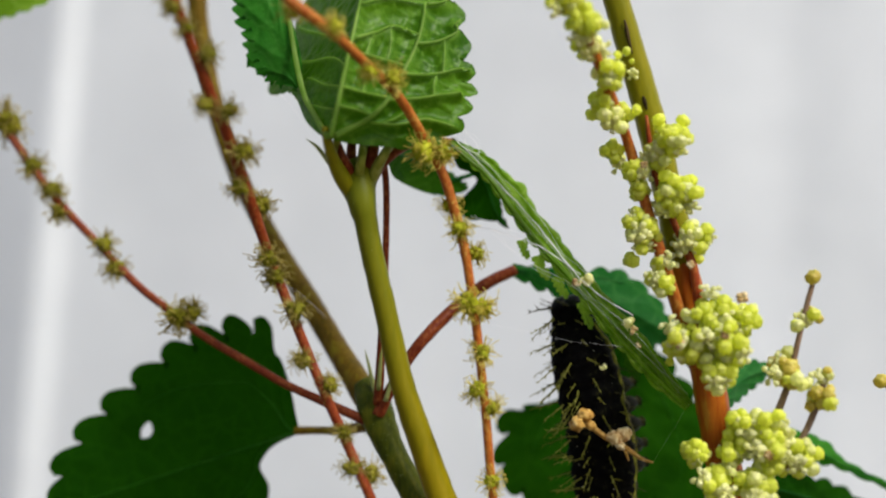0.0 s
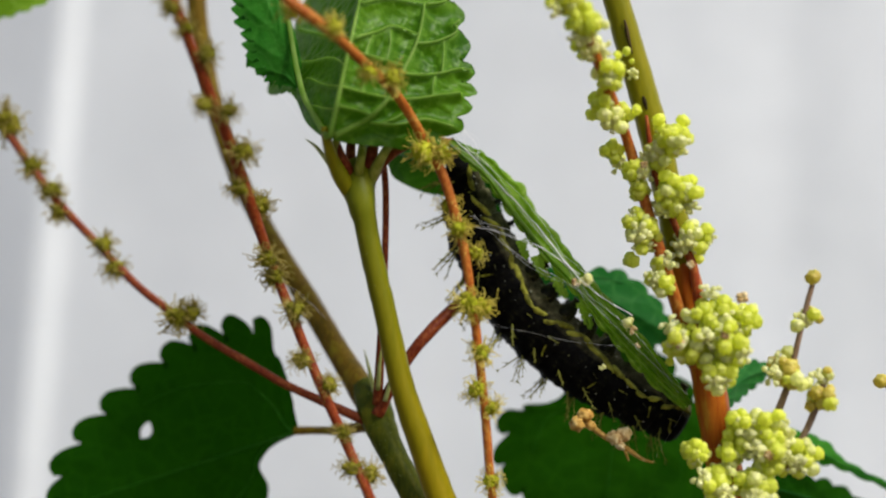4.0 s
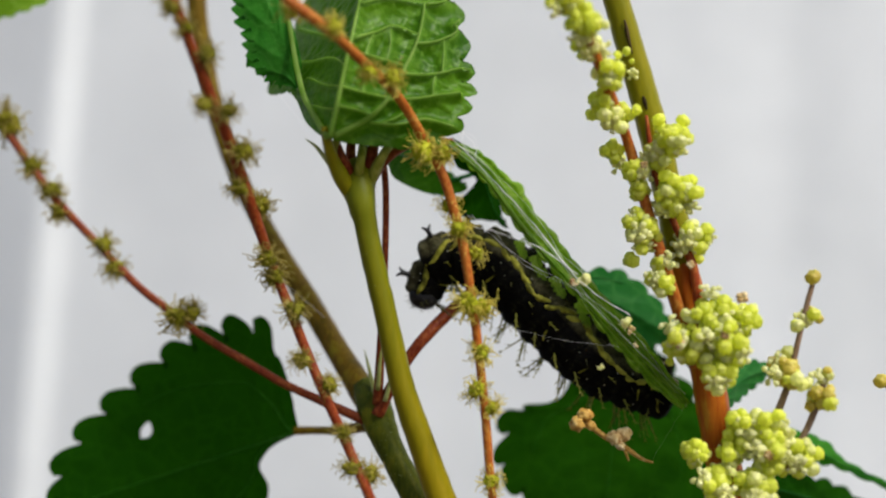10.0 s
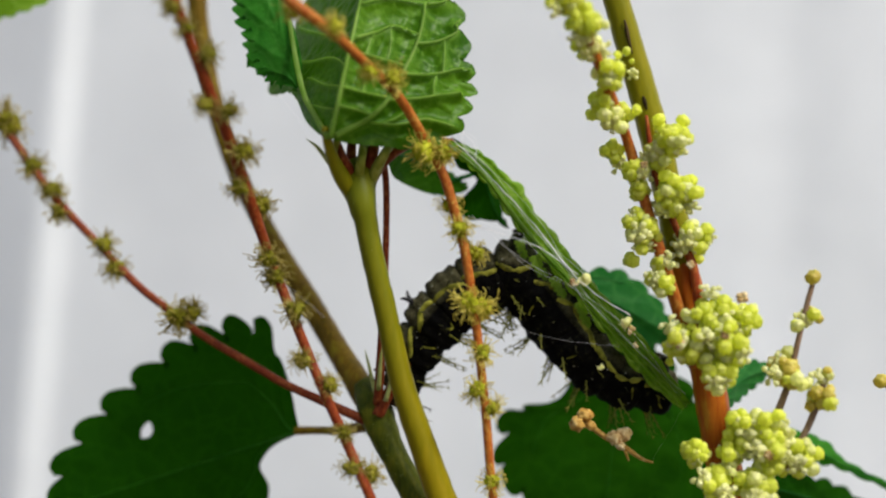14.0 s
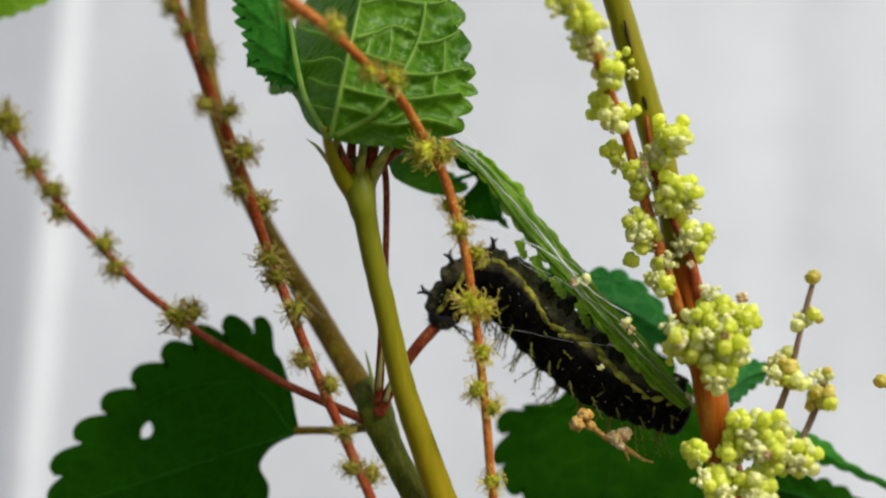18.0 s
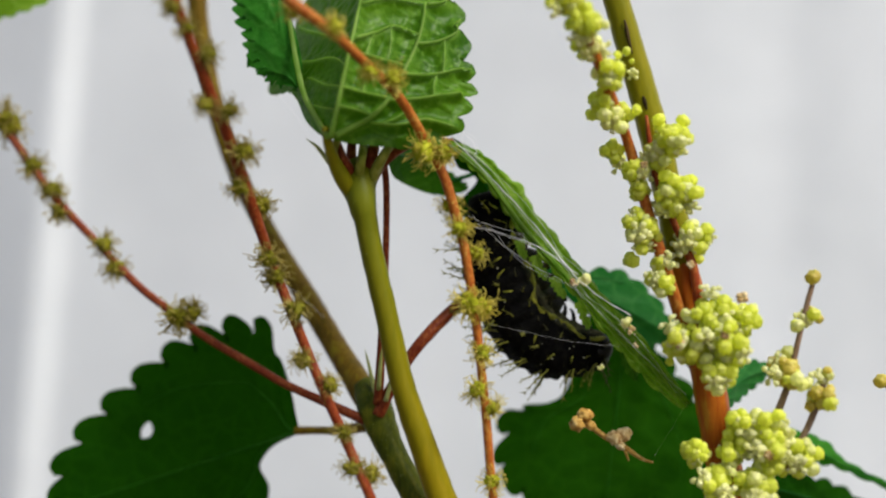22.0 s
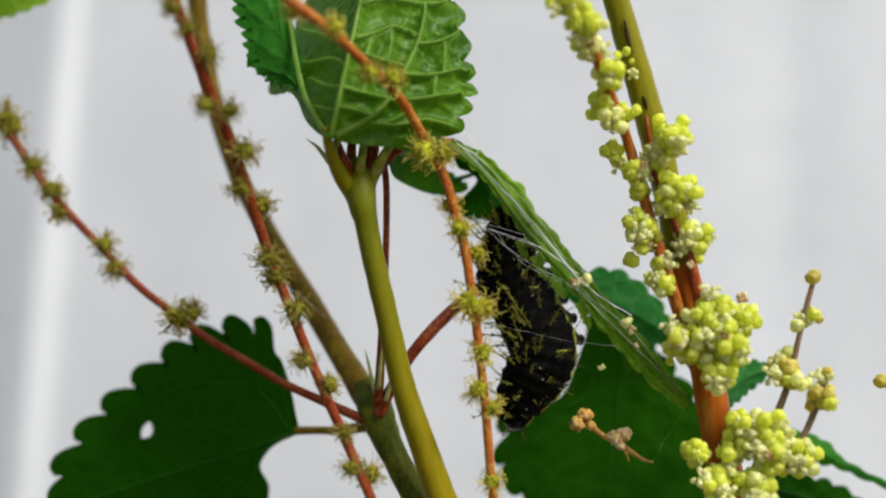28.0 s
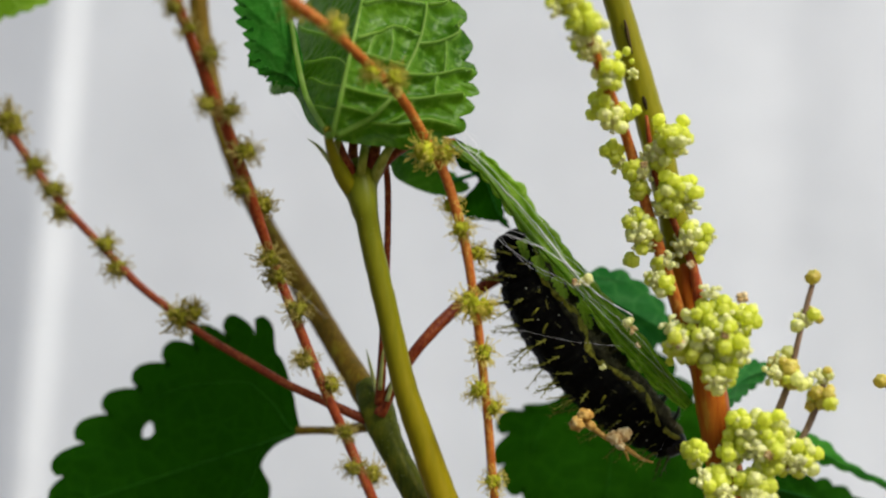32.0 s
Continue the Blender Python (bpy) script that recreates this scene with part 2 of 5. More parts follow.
def caterpillar_skin():
    """Black velvet with scattered white specks; the belly is olive grey and wrinkled."""
    m, nt, bsdf = material("black_velvet_skin")
    tc = nt.nodes.new("ShaderNodeTexCoord")
    n1 = node(nt, "ShaderNodeTexNoise", Scale=1100.0, Detail=4.0, Roughness=0.65)
    v = node(nt, "ShaderNodeTexVoronoi", Scale=900.0)
    for n in (n1, v):
        nt.links.new(tc.outputs["Object"], n.inputs["Vector"])
    black = ramp(nt, n1.outputs["Fac"], [(0.4, (0.0015, 0.0015, 0.0015)), (0.6, (0.004, 0.004, 0.003)), (0.75, (0.03, 0.03, 0.01))])
    olive = ramp(nt, n1.outputs["Fac"], [(0.3, (0.015, 0.014, 0.006)), (0.55, (0.075, 0.07, 0.034)), (0.75, (0.16, 0.15, 0.08))])
    xyz = nt.nodes.new("ShaderNodeSeparateXYZ")
    nt.links.new(tc.outputs["Object"], xyz.inputs[0])
    low = node(nt, "ShaderNodeMapRange")
    low.inputs["From Min"].default_value, low.inputs["From Max"].default_value = -0.0007, -0.0016
    nt.links.new(xyz.outputs["Z"], low.inputs["Value"])
    base = mixed(nt, low.outputs["Result"], black.outputs["Color"], olive.outputs["Color"])
    dots = ramp(nt, v.outputs["Distance"], [(0.06, (1, 1, 1)), (0.1, (0, 0, 0))])
    nt.links.new(mixed(nt, dots.outputs["Color"], base, (0.35, 0.36, 0.28)), bsdf.inputs["Base Color"])
    bsdf.inputs["Roughness"].default_value = 0.65
    bsdf.inputs["Specular IOR Level"].default_value = 0.03
    bump(nt, bsdf, n1.outputs["Fac"], 0.8, 0.0005)
    return m


M_SILK = silk_skin()
M_CLOTH = cloth_skin()
M_SOIL = soil_skin()
M_BODY = caterpillar_skin()
M_HEAD = plant_skin("glossy_black_head", [(0.3, (0.006, 0.006, 0.007)), (0.6, (0.016, 0.016, 0.018)), (0.8, (0.05, 0.05, 0.05))], 1500, 0.3, streak=1.0)
M_SPINE = plant_skin("olive_black_spine", [(0.3, (0.006, 0.006, 0.003)), (0.5, (0.03, 0.03, 0.008)), (0.75, (0.1, 0.1, 0.03))], 600, 0.45, streak=1.0)
M_SPINE_PALE = plant_skin("pale_olive_spine", [(0.3, (0.055, 0.06, 0.007)), (0.5, (0.13, 0.135, 0.018)), (0.75, (0.3, 0.3, 0.06))], 600, 0.5, streak=1.0, through_colour=(0.3, 0.3, 0.06), through_weight=0.3)
M_PROLEG = plant_skin("olive_proleg", [(0.3, (0.003, 0.003, 0.002)), (0.5, (0.012, 0.012, 0.004)), (0.75, (0.06, 0.06, 0.012))], 900, 0.5, streak=1.0)
M_STRIPE = plant_skin("sulphur_stripe", [(0.3, (0.03, 0.03, 0.004)), (0.47, (0.16, 0.16, 0.016)), (0.68, (0.36, 0.36, 0.05))], 900, 0.6, streak=1.0)


# ---- shared building code ----
def part(name, bm, mat, parent, label="", smooth=True):
    mesh = bpy.data.meshes.new(name)
    bm.to_mesh(mesh)
    bm.free()
    if smooth:
        mesh.polygons.foreach_set("use_smooth", [True] * len(mesh.polygons))
    mesh.materials.append(mat)
    ob = new(name, mesh)
    ob.parent = parent
    if label:
        ob["label"] = label
    return ob


def glide(points, steps):
    """A smooth line through points of any dimension."""
    pts = [np.array(p, float) for p in points]
    pts = [2 * pts[0] - pts[1]] + pts + [2 * pts[-1] - pts[-2]]
    out = []
    for i in range(1, len(pts) - 2):
        a, b, c, d = pts[i - 1], pts[i], pts[i + 1], pts[i + 2]
        for k in range(steps):
            t = k / steps
            out.append(0.5 * (2 * b + (c - a) * t + (2 * a - 5 * b + 4 * c - d) * t * t + (3 * b - a - 3 * c + d) * t ** 3))
    out.append(pts[-2])
    return out


def tube(bm, line, sides=10, lump=0.0, rib=0.0):
    """Sweeps a ring along rows (x, y, z, radius) in millimetres; lump roughens it, rib flutes it."""
    rows = [(Vector(r[:3]) * MM, max(float(r[3]), 0.003) * MM) for r in line]
    normal = None
    rings = []
    for i, (p, r) in enumerate(rows):
        a, b = rows[max(i - 1, 0)][0], rows[min(i + 1, len(rows) - 1)][0]
        t = (b - a).normalized()
        if normal is None:
            normal = t.orthogonal().normalized()
        normal = (normal - t * normal.dot(t)).normalized()
        side = t.cross(normal)
        ring = []
        for k in range(sides):
            w = 2 * math.pi * k / sides
            q = r * (1 + lump * noise.noise(p * 900 + Vector((k * 1.7, 0, 0))) + rib * math.cos(5 * w))
            ring.append(bm.verts.new(p + (normal * math.cos(w) + side * math.sin(w)) * q))
        rings.append(ring)
    for ra, rb in zip(rings, rings[1:]):
        for k in range(sides):
            bm.faces.new((ra[k], ra[(k + 1) % sides], rb[(k + 1) % sides], rb[k]))
    bm.faces.new(list(reversed(rings[0])))
    bm.faces.new(rings[-1])
    return bm


def stem(name, rows, mat, parent, label="", steps=8, sides=14, lump=0.06, rib=0.0):
    return part(name, tube(bmesh.new(), glide(rows, steps), sides, lump, rib), mat, parent, label)


def hairs(name, rows, parent, count, length, seed, mat, steps=10, thick=0.03):
    """Short stiff hairs standing off a stem."""
    rnd = random.Random(seed)
    line = glide(rows, steps)
    bm = bmesh.new()
    for _ in range(count):
        i = rnd.randrange(len(line) - 1)
        p, q = line[i], line[i + 1]
        c = p + (q - p) * rnd.random()
        t = Vector((q - p)[:3]).normalized()
        d = Vector((rnd.gauss(0, 1), rnd.gauss(0, 1), rnd.gauss(0, 1)))
        d = (d - t * d.dot(t)).normalized()
        a = Vector(c[:3]) + d * c[3] * 0.9
        b = a + (d + t * rnd.uniform(-0.3, 0.5)) * length * rnd.uniform(0.5, 1.2)
        tube(bm, [(*a, thick), (*b, thick * 0.3)], 3)
    return part(name, bm, mat, parent)


class Blade:
    """A leaf blade along a midrib. right, left: the outline of each half from base to tip, as (share of the length,
    half width in millimetres); tilt: degrees by which a half leans away from the side that faces `face`; teeth: count and
    depth, from a share of the outline on; quilt: depth of the pillows between veins; crease: share of the left half
    from which it bends further back, and the slope."""

    def __init__(self, mid, right, left, face=(0, -1, 0), tilt=(10, 10), teeth=16, depth=1.0, toothed=(0.04, 0.04), quilt=0.12,
                 pleat=0, pleat_depth=0.0, hole=None, crease=None, seed=1, rows=4.6, slant=6.0, sharp=0.0, ribs=None, across=18):
        self.line = glide(mid, 24)
        self.face = Vector(face)
        self.span = sum((Vector(b) - Vector(a)).length for a, b in zip(self.line, self.line[1:]))
        self.tilt, self.teeth, self.depth, self.quilt, self.toothed = tilt, teeth, depth, quilt, toothed
        self.pleat, self.pleat_depth, self.hole, self.seed, self.crease, self.rows, self.slant, self.sharp = pleat, pleat_depth, hole, seed, crease, rows, slant, sharp
        self.across, self.ribs = across, None
        self.edges = []
        for table in (right, left):
            pts = [Vector((s * self.span, w)) for s, w in glide(table, 10)]
            cuts = [0.0]
            for p, q in zip(pts, pts[1:]):
                cuts.append(cuts[-1] + (q - p).length)
            self.edges.append((pts, [c / cuts[-1] for c in cuts]))
        if ribs:
            self.ribs = np.array([self.flat(s, v) for run in ribs for s, v in glide(run, 40)])

    def flat(self, s, v):
        """The place of (s, v) on the unrolled blade: way along the midrib, signed distance from it."""
        a = abs(v)
        e = self.edge(0 if v >= 0 else 1, s, a)
        return s * self.span + (e.x - s * self.span) * a, math.copysign(e.y * a, v)

    def net(self, way, d):
        """1 on a vein, 0 in the middle of a pillow; and the height of the pillow."""
        near = float(np.min(np.hypot(self.ribs[:, 0] - way, self.ribs[:, 1] - d)))
        spot = Vector((way * 0.42, d * 0.42, self.seed)) + noise.noise_vector(Vector((way * 0.3, d * 0.3, 5))) * 0.35
        cells = noise.voronoi(spot)[0]
        gap = cells[1] - cells[0]
        pillow = min(1.0, near / 1.1) ** 0.7 * (0.7 + 0.3 * min(1.0, gap / 0.4))
        return max(math.exp(-(near / 0.22) ** 2), 0.5 * math.exp(-(gap / 0.06) ** 2)), pillow

    def edge(self, half, u, a):
        """The outline at share u of its own length, with its teeth: (way along the midrib, distance from it)."""
        pts, cuts = self.edges[half]
        k = min(max(int(np.searchsorted(cuts, u)), 1), len(cuts) - 1)
        f = (u - cuts[k - 1]) / max(cuts[k] - cuts[k - 1], 1e-9)
        p = pts[k - 1].lerp(pts[k], min(max(f, 0), 1))
        d = (pts[min(k + 2, len(pts) - 1)] - pts[max(k - 3, 0)]).normalized()
        normal = Vector((-d.y, d.x))
        n = u * self.teeth + 0.37 * half
        ph = n % 1.0
        size = self.depth * (0.85 + 0.5 * noise.noise(Vector((int(n) * 3.3, half * 7.0, self.seed))))
        size *= min(1.0, max(0.0, (u - self.toothed[half]) * 12)) * min(1.0, 8 * (1 - u) + 0.15)
        lift = math.sin(math.pi * ph ** 1.35) ** 0.85 - 0.4
        point = ((ph / 0.86) ** 0.45 if ph < 0.86 else (1 - ph) / 0.14) - 0.5
        lift += (point - lift) * self.sharp
        tooth = normal * size * lift + d * size * 0.45 * ph
        return p + tooth * max(0.0, (a - 0.72) / 0.28) ** 2

    def at(self, s, v, lift=0.0):
        """The point at share s from base to tip and share v of the half blade (right positive), in millimetres."""
        half = 0 if v >= 0 else 1
        sign = 1 if half == 0 else -1
        a = abs(v)
        plain_way = s * self.span
        e = self.edge(half, s, a)
        way = plain_way + (e.x - plain_way) * a
        d = e.y * a
        f = min(max(way / self.span, 0.0), 0.9999) * (len(self.line) - 1)
        i = int(f)
        p = Vector(self.line[i]).lerp(Vector(self.line[i + 1]), f - i)
        t = (Vector(self.line[min(i + 2, len(self.line) - 1)]) - Vector(self.line[max(i - 1, 0)])).normalized()
        if way < 0:
            p = p + t * way
        if way > self.span:
            p = p + t * (way - self.span)
        side = t.cross(self.face).normalized()
        out = side.cross(t).normalized()
        ang = radians(self.tilt[half])
        q = p + side * sign * d * math.cos(ang) - out * d * math.sin(ang)
        rows = (s * self.span - self.slant * a) / self.rows
        relief = self.quilt * (abs(math.sin(math.pi * rows)) ** 0.6 - 0.5) * min(1, a * 4)
        relief += 0.7 * self.quilt * noise.noise(Vector((way * 0.45, d * 0.45 * sign, self.seed)))
        relief += 0.9 * noise.noise(Vector((way * 0.07, d * 0.08 * sign, self.seed + 9))) * min(1, a * 2)
        if self.ribs is not None:
            relief = self.quilt * 2.2 * (self.net(way, d * sign)[1] - 0.5) + 0.9 * noise.noise(Vector((way * 0.07, d * 0.08 * sign, self.seed + 9))) * min(1, a * 2)
        if self.crease and half == 1 and a > self.crease[0]:
            relief += (a - self.crease[0]) * e.y * self.crease[1]
        if self.pleat:
            relief += self.pleat_depth * math.sin(math.pi * 2 * self.pleat * a + 3 * noise.noise(Vector((s * 4, half, self.seed))))
        return q - out * (relief - lift)

    def mesh(self):
        bm = bmesh.new()
        ns, nv = self.teeth * 10, self.across
        layer = bm.verts.layers.float.new("vein") if self.ribs is not None else None
        grid, inside = [], []
        for i in range(ns + 1):
            line, flags = [], []
            for k in range(2 * nv + 1):
                s, v = i / ns, (k - nv) / nv
                flag = False
                for hs, hv, rs, rv in self.hole or ():
                    off = Vector(((s - hs) / rs, (v - hv) / rv))
                    reach = 1 + 0.25 * noise.noise(Vector((math.atan2(off.y, off.x), self.seed, hs)))
                    if off.length < reach:
                        flag = True
                        off = off.normalized() * reach if off.length > 0 else Vector((reach, 0))
                        s, v = hs + off.x * rs, hv + off.y * rv
                line.append(bm.verts.new(self.at(s, v) * MM))
                if layer:
                    line[-1][layer] = self.net(*self.flat(s, v))[0]
                flags.append(flag)
            grid.append(line)
            inside.append(flags)
        for i in range(ns):
            for k in range(2 * nv):
                if inside[i][k] and inside[i][k + 1] and inside[i + 1][k + 1] and inside[i + 1][k]:
                    continue
                bm.faces.new((grid[i][k], grid[i][k + 1], grid[i + 1][k + 1], grid[i + 1][k]))
        bmesh.ops.delete(bm, geom=[v for v in bm.verts if not v.link_faces], context="VERTS")
        return bm

    def vein(self, name, path, r0, r1, mat, parent, lift=0.08, label=""):
        """A raised vein along (s, v) stations."""
        line = []
        st = glide(path, 8)
        for i, (s, v) in enumerate(st):
            f = i / (len(st) - 1)
            line.append((*self.at(s, v, lift), r0 + (r1 - r0) * f))
        return part(name, tube(bmesh.new(), line, 6), mat, parent, label)


def ball(bm, centre, r, squash=1.0, lump=0.0, level=2, seed=0.0):
    made = bmesh.ops.create_icosphere(bm, subdivisions=level, radius=1.0)["verts"]
    for v in made:
        n = v.co.normalized()
        k = r * (1 + lump * noise.noise(n * 2.2 + Vector((seed, 0, 0))))
        v.co = (Vector(centre) + Vector((n.x * k, n.y * k, n.z * k * squash))) * MM
    return bm


def burr_bodies(seed):
    """A tuft of tiny fruits with fine hooked bristles, of radius 1 mm."""
    rnd = random.Random(seed)
    bm, bristles = bmesh.new(), bmesh.new()
    for k in range(26):
        d = Vector((rnd.gauss(0, 1), rnd.gauss(0, 1), rnd.gauss(0, 0.8))).normalized()
        ball(bm, d * 0.5, rnd.uniform(0.2, 0.31), rnd.uniform(0.8, 1.25), 0.25, 1, k)
    ball(bm, (0, 0, 0), 0.56, 1.0, 0.2, 2, 3)
    for k in range(80):
        d = Vector((rnd.gauss(0, 1), rnd.gauss(0, 1), rnd.gauss(0, 0.9))).normalized()
        bend = Vector((rnd.gauss(0, 1), rnd.gauss(0, 1), rnd.gauss(0, 1))) * 0.16
        reach = rnd.uniform(1.0, 1.42)
        tube(bristles, glide([(*(d * 0.55), 0.045), (*(d * reach * 0.9), 0.032), (*(d * reach + bend * 0.6), 0.034), (*(d * reach * 0.97 + bend * 1.4), 0.04)], 2), 3)
    return bm, bristles


def mesh_of(name, bm, mat):
    mesh = bpy.data.meshes.new(name)
    bm.to_mesh(mesh)
    bm.free()
    mesh.polygons.foreach_set("use_smooth", [True] * len(mesh.polygons))
    mesh.materials.append(mat)
    return mesh


BURRS = []
for k in range(4):
    core, bristle = burr_bodies(40 + k)
    BURRS.append((mesh_of("burr", core, M_BURR), mesh_of("bristles", bristle, M_BRISTLE)))
# same burrs in the shaded colours, for the two backlit left spikes
SHADED_BURRS = []
for k in range(4):
    core, bristle = burr_bodies(70 + k)
    SHADED_BURRS.append((mesh_of("burr", core, M_BURR_SHADED), mesh_of("bristles", bristle, M_BRISTLE_SHADED)))


def burrs(parent, spots, seed, kinds=BURRS):
    """Round bristly fruit tufts along a spike: rows (x, y, z, radius) in millimetres."""
    rnd = random.Random(seed)
    for x, y, z, r in spots:
        core, bristle = kinds[rnd.randrange(len(kinds))]
        b = new("burr", core)
        b.parent = parent
        b.location = Vector((x, y, z)) * MM
        b.rotation_euler = [rnd.uniform(0, 6.28) for _ in range(3)]
        b.scale = [1.15 * r * rnd.uniform(0.85, 1.15) for _ in range(3)]
        h = new("bristles", bristle)
        h.parent = parent
        h.location, h.rotation_euler, h.scale = b.location, b.rotation_euler, b.scale


def bud_mesh(seed):
    bm = bmesh.new()
    ball(bm, (0, 0, 0), 1.0, 0.9, 0.22, 3, seed * 2.3)
    for v in bm.verts:
        # four shallow seams that meet in a dimple on top
        w = math.atan2(v.co.y, v.co.x)
        top = max(0.0, v.co.z / MM)
        v.co *= 1 - 0.3 * top ** 0.6 * abs(math.cos(2 * w)) ** 5 - 0.16 * top ** 6
    return mesh_of("bud", bm, M_BUD_RIPE if seed > 4 else M_BUD_PALE if seed > 3 else M_BUD)


def floret_mesh(seed):
    """An open flower: four cupped cream lobes and four short curled stamens."""
    rnd = random.Random(seed)
    bm = bmesh.new()
    for k in range(4):
        w = k * math.pi / 2 + rnd.uniform(-0.2, 0.2)
        ball(bm, (math.cos(w) * 0.5, math.sin(w) * 0.5, rnd.uniform(-0.1, 0.1)), 0.55, 0.75, 0.35, 2, k + seed)
        o = w + 0.7
        tube(bm, glide([(0, 0, 0.1, 0.14), (math.cos(o) * 0.5, math.sin(o) * 0.5, 0.7, 0.12), (math.cos(o) * 0.9, math.sin(o) * 0.9, 0.75, 0.1)], 3), 5)
        ball(bm, (math.cos(o) * 0.95, math.sin(o) * 0.95, 0.75), 0.36, 0.8, 0.4, 2, k + 9)
    return mesh_of("floret", bm, M_FLORET)


BUDS = [bud_mesh(k) for k in range(5)]
RIPE_BUDS = [bud_mesh(5), bud_mesh(6), BUDS[0], BUDS[4]]
FLORETS = [floret_mesh(k) for k in range(3)]


def flower_cluster(parent, x, y, z, r, seed, open_share=0.18, bud=0.84, buds=BUDS):
    """A glomerule: round buds heaped unevenly about a short core, some of them open."""
    rnd = random.Random(seed)
    bm = bmesh.new()
    ball(bm, (x, y, z), max(r * 0.5, 0.25), 1.1, 0.3, 2, seed)
    core = part("flower_head", bm, M_BUD, parent)
    count = max(3, int(3.9 * (r / bud) ** 2))
    placed = []
    for _ in range(count * 24):
        if len(placed) >= count:
            break
        d = Vector((rnd.gauss(0, 1), rnd.gauss(0, 1), rnd.gauss(0, 1))).normalized()
        lobe = 1 + 0.6 * noise.noise(d * 1.3 + Vector((seed * 1.7, 0, 0)))
        p = d * max(r - bud * 0.6, 0.2) * lobe * (rnd.uniform(1.15, 1.4) if rnd.random() < 0.07 else rnd.uniform(0.7, 1.08))
        b = bud * rnd.choice((0.62, 0.84, 0.92, 0.98, 1.04))
        if any((p - q).length < 0.64 * (b + c) for q, c in placed):
            continue
        placed.append((p, b))
        opened = rnd.random() < open_share
        ob = new("floret" if opened else "bud", rnd.choice(FLORETS if opened else buds))
        ob.parent = core
        ob.location = (Vector((x, y, z)) + p) * MM
        ob.rotation_mode = "QUATERNION"
        ob.rotation_quaternion = d.to_track_quat("Z", "Y")
        b *= 1.25 if opened else 1.0
        ob.scale = (b, b, b * rnd.uniform(0.9, 1.1))
    return core


# ---- setting ----
def ground():
    bm = bmesh.new()
    n = 40
    grid = [[bm.verts.new(((i / n - 0.5) * 60 * abs(i / n - 0.5) * 2, (j / n - 0.5) * 60 * abs(j / n - 0.5) * 2, 0)) for j in range(n + 1)] for i in range(n + 1)]
    for i in range(n):
        for j in range(n):
            bm.faces.new((grid[i][j], grid[i + 1][j], grid[i + 1][j + 1], grid[i][j + 1]))
    tagged(part("ground", bm, M_SOIL, None), "bare brown soil under the nettles", "ground", kind="structure")


def backdrop():
    """White cloth hung behind the plants, with a folded edge and slack waves."""
    bm = bmesh.new()
    rows, cols = 60, 420
    grid = []
    for j in range(rows + 1):
        z = 1.3 * j / rows
        line = []
        for i in range(cols + 1):
            x = -0.62 + 1.24 * i / cols
            ridge = -0.1312 + (z - 0.62) * 0.095
            u = x - ridge
            y = 0.25
            f = min(max(u / 0.0052 + 0.5, 0.0), 1.0)
            y += 0.0048 * f * f * (3 - 2 * f) + 0.2 * max(0.0, -u)
            bow = max(0.0, 0.07 - x)
            y += 0.18 * bow * bow / (bow + 0.06)
            fold = x - 0.108 - (z - 0.62) * 0.02
            y += 0.0009 * math.exp(-(fold / 0.012) ** 2)
            y += 0.003 * noise.noise(Vector((x * 7, z * 2.5, 3))) + 0.0008 * noise.noise(Vector((x * 26, z * 19, 8)))
            line.append(bm.verts.new((x, y, z)))
        grid.append(line)
    for j in range(rows):
        for i in range(cols):
            bm.faces.new((grid[j][i], grid[j][i + 1], grid[j + 1][i + 1], grid[j + 1][i]))
    ob = part("backdrop", bm, M_CLOTH, None)
    s = ob.modifiers.new("thickness", "SOLIDIFY")
    s.thickness, s.offset = 0.0008, 1
    tagged(ob, "plain white cloth hung behind the plants with a folded edge", "cloth", kind="structure")


ground()
backdrop()


# ---- the nettle with fruiting spikes, the eaten leaves and the silk ----
def thing(name, at, label, category, group=""):
    ob = new(name)
    ob.empty_display_size = 0.01
    return tagged(ob, label, category, group)


def leaf(parent, blade, mat, label="", mid=None, laterals=True, vein_r=0.16, vein_mat=None):
    ob = part("leaf", blade.mesh(), mat, parent, label)
    vein_mat = vein_mat or M_PALE
    blade.vein("midrib", [(0.0, 0.0), (0.3, 0.0), (0.65, 0.0), (0.98, 0.0)], vein_r, 0.04, vein_mat, ob)
    if laterals:
        for sign in (1, -1):
            blade.vein("side_vein", [(0.0, 0.0), (0.12, 0.42 * sign), (0.33, 0.56 * sign), (0.62, 0.72 * sign)], vein_r * 0.8, 0.04, vein_mat, ob)
    return ob


SWAYING = []


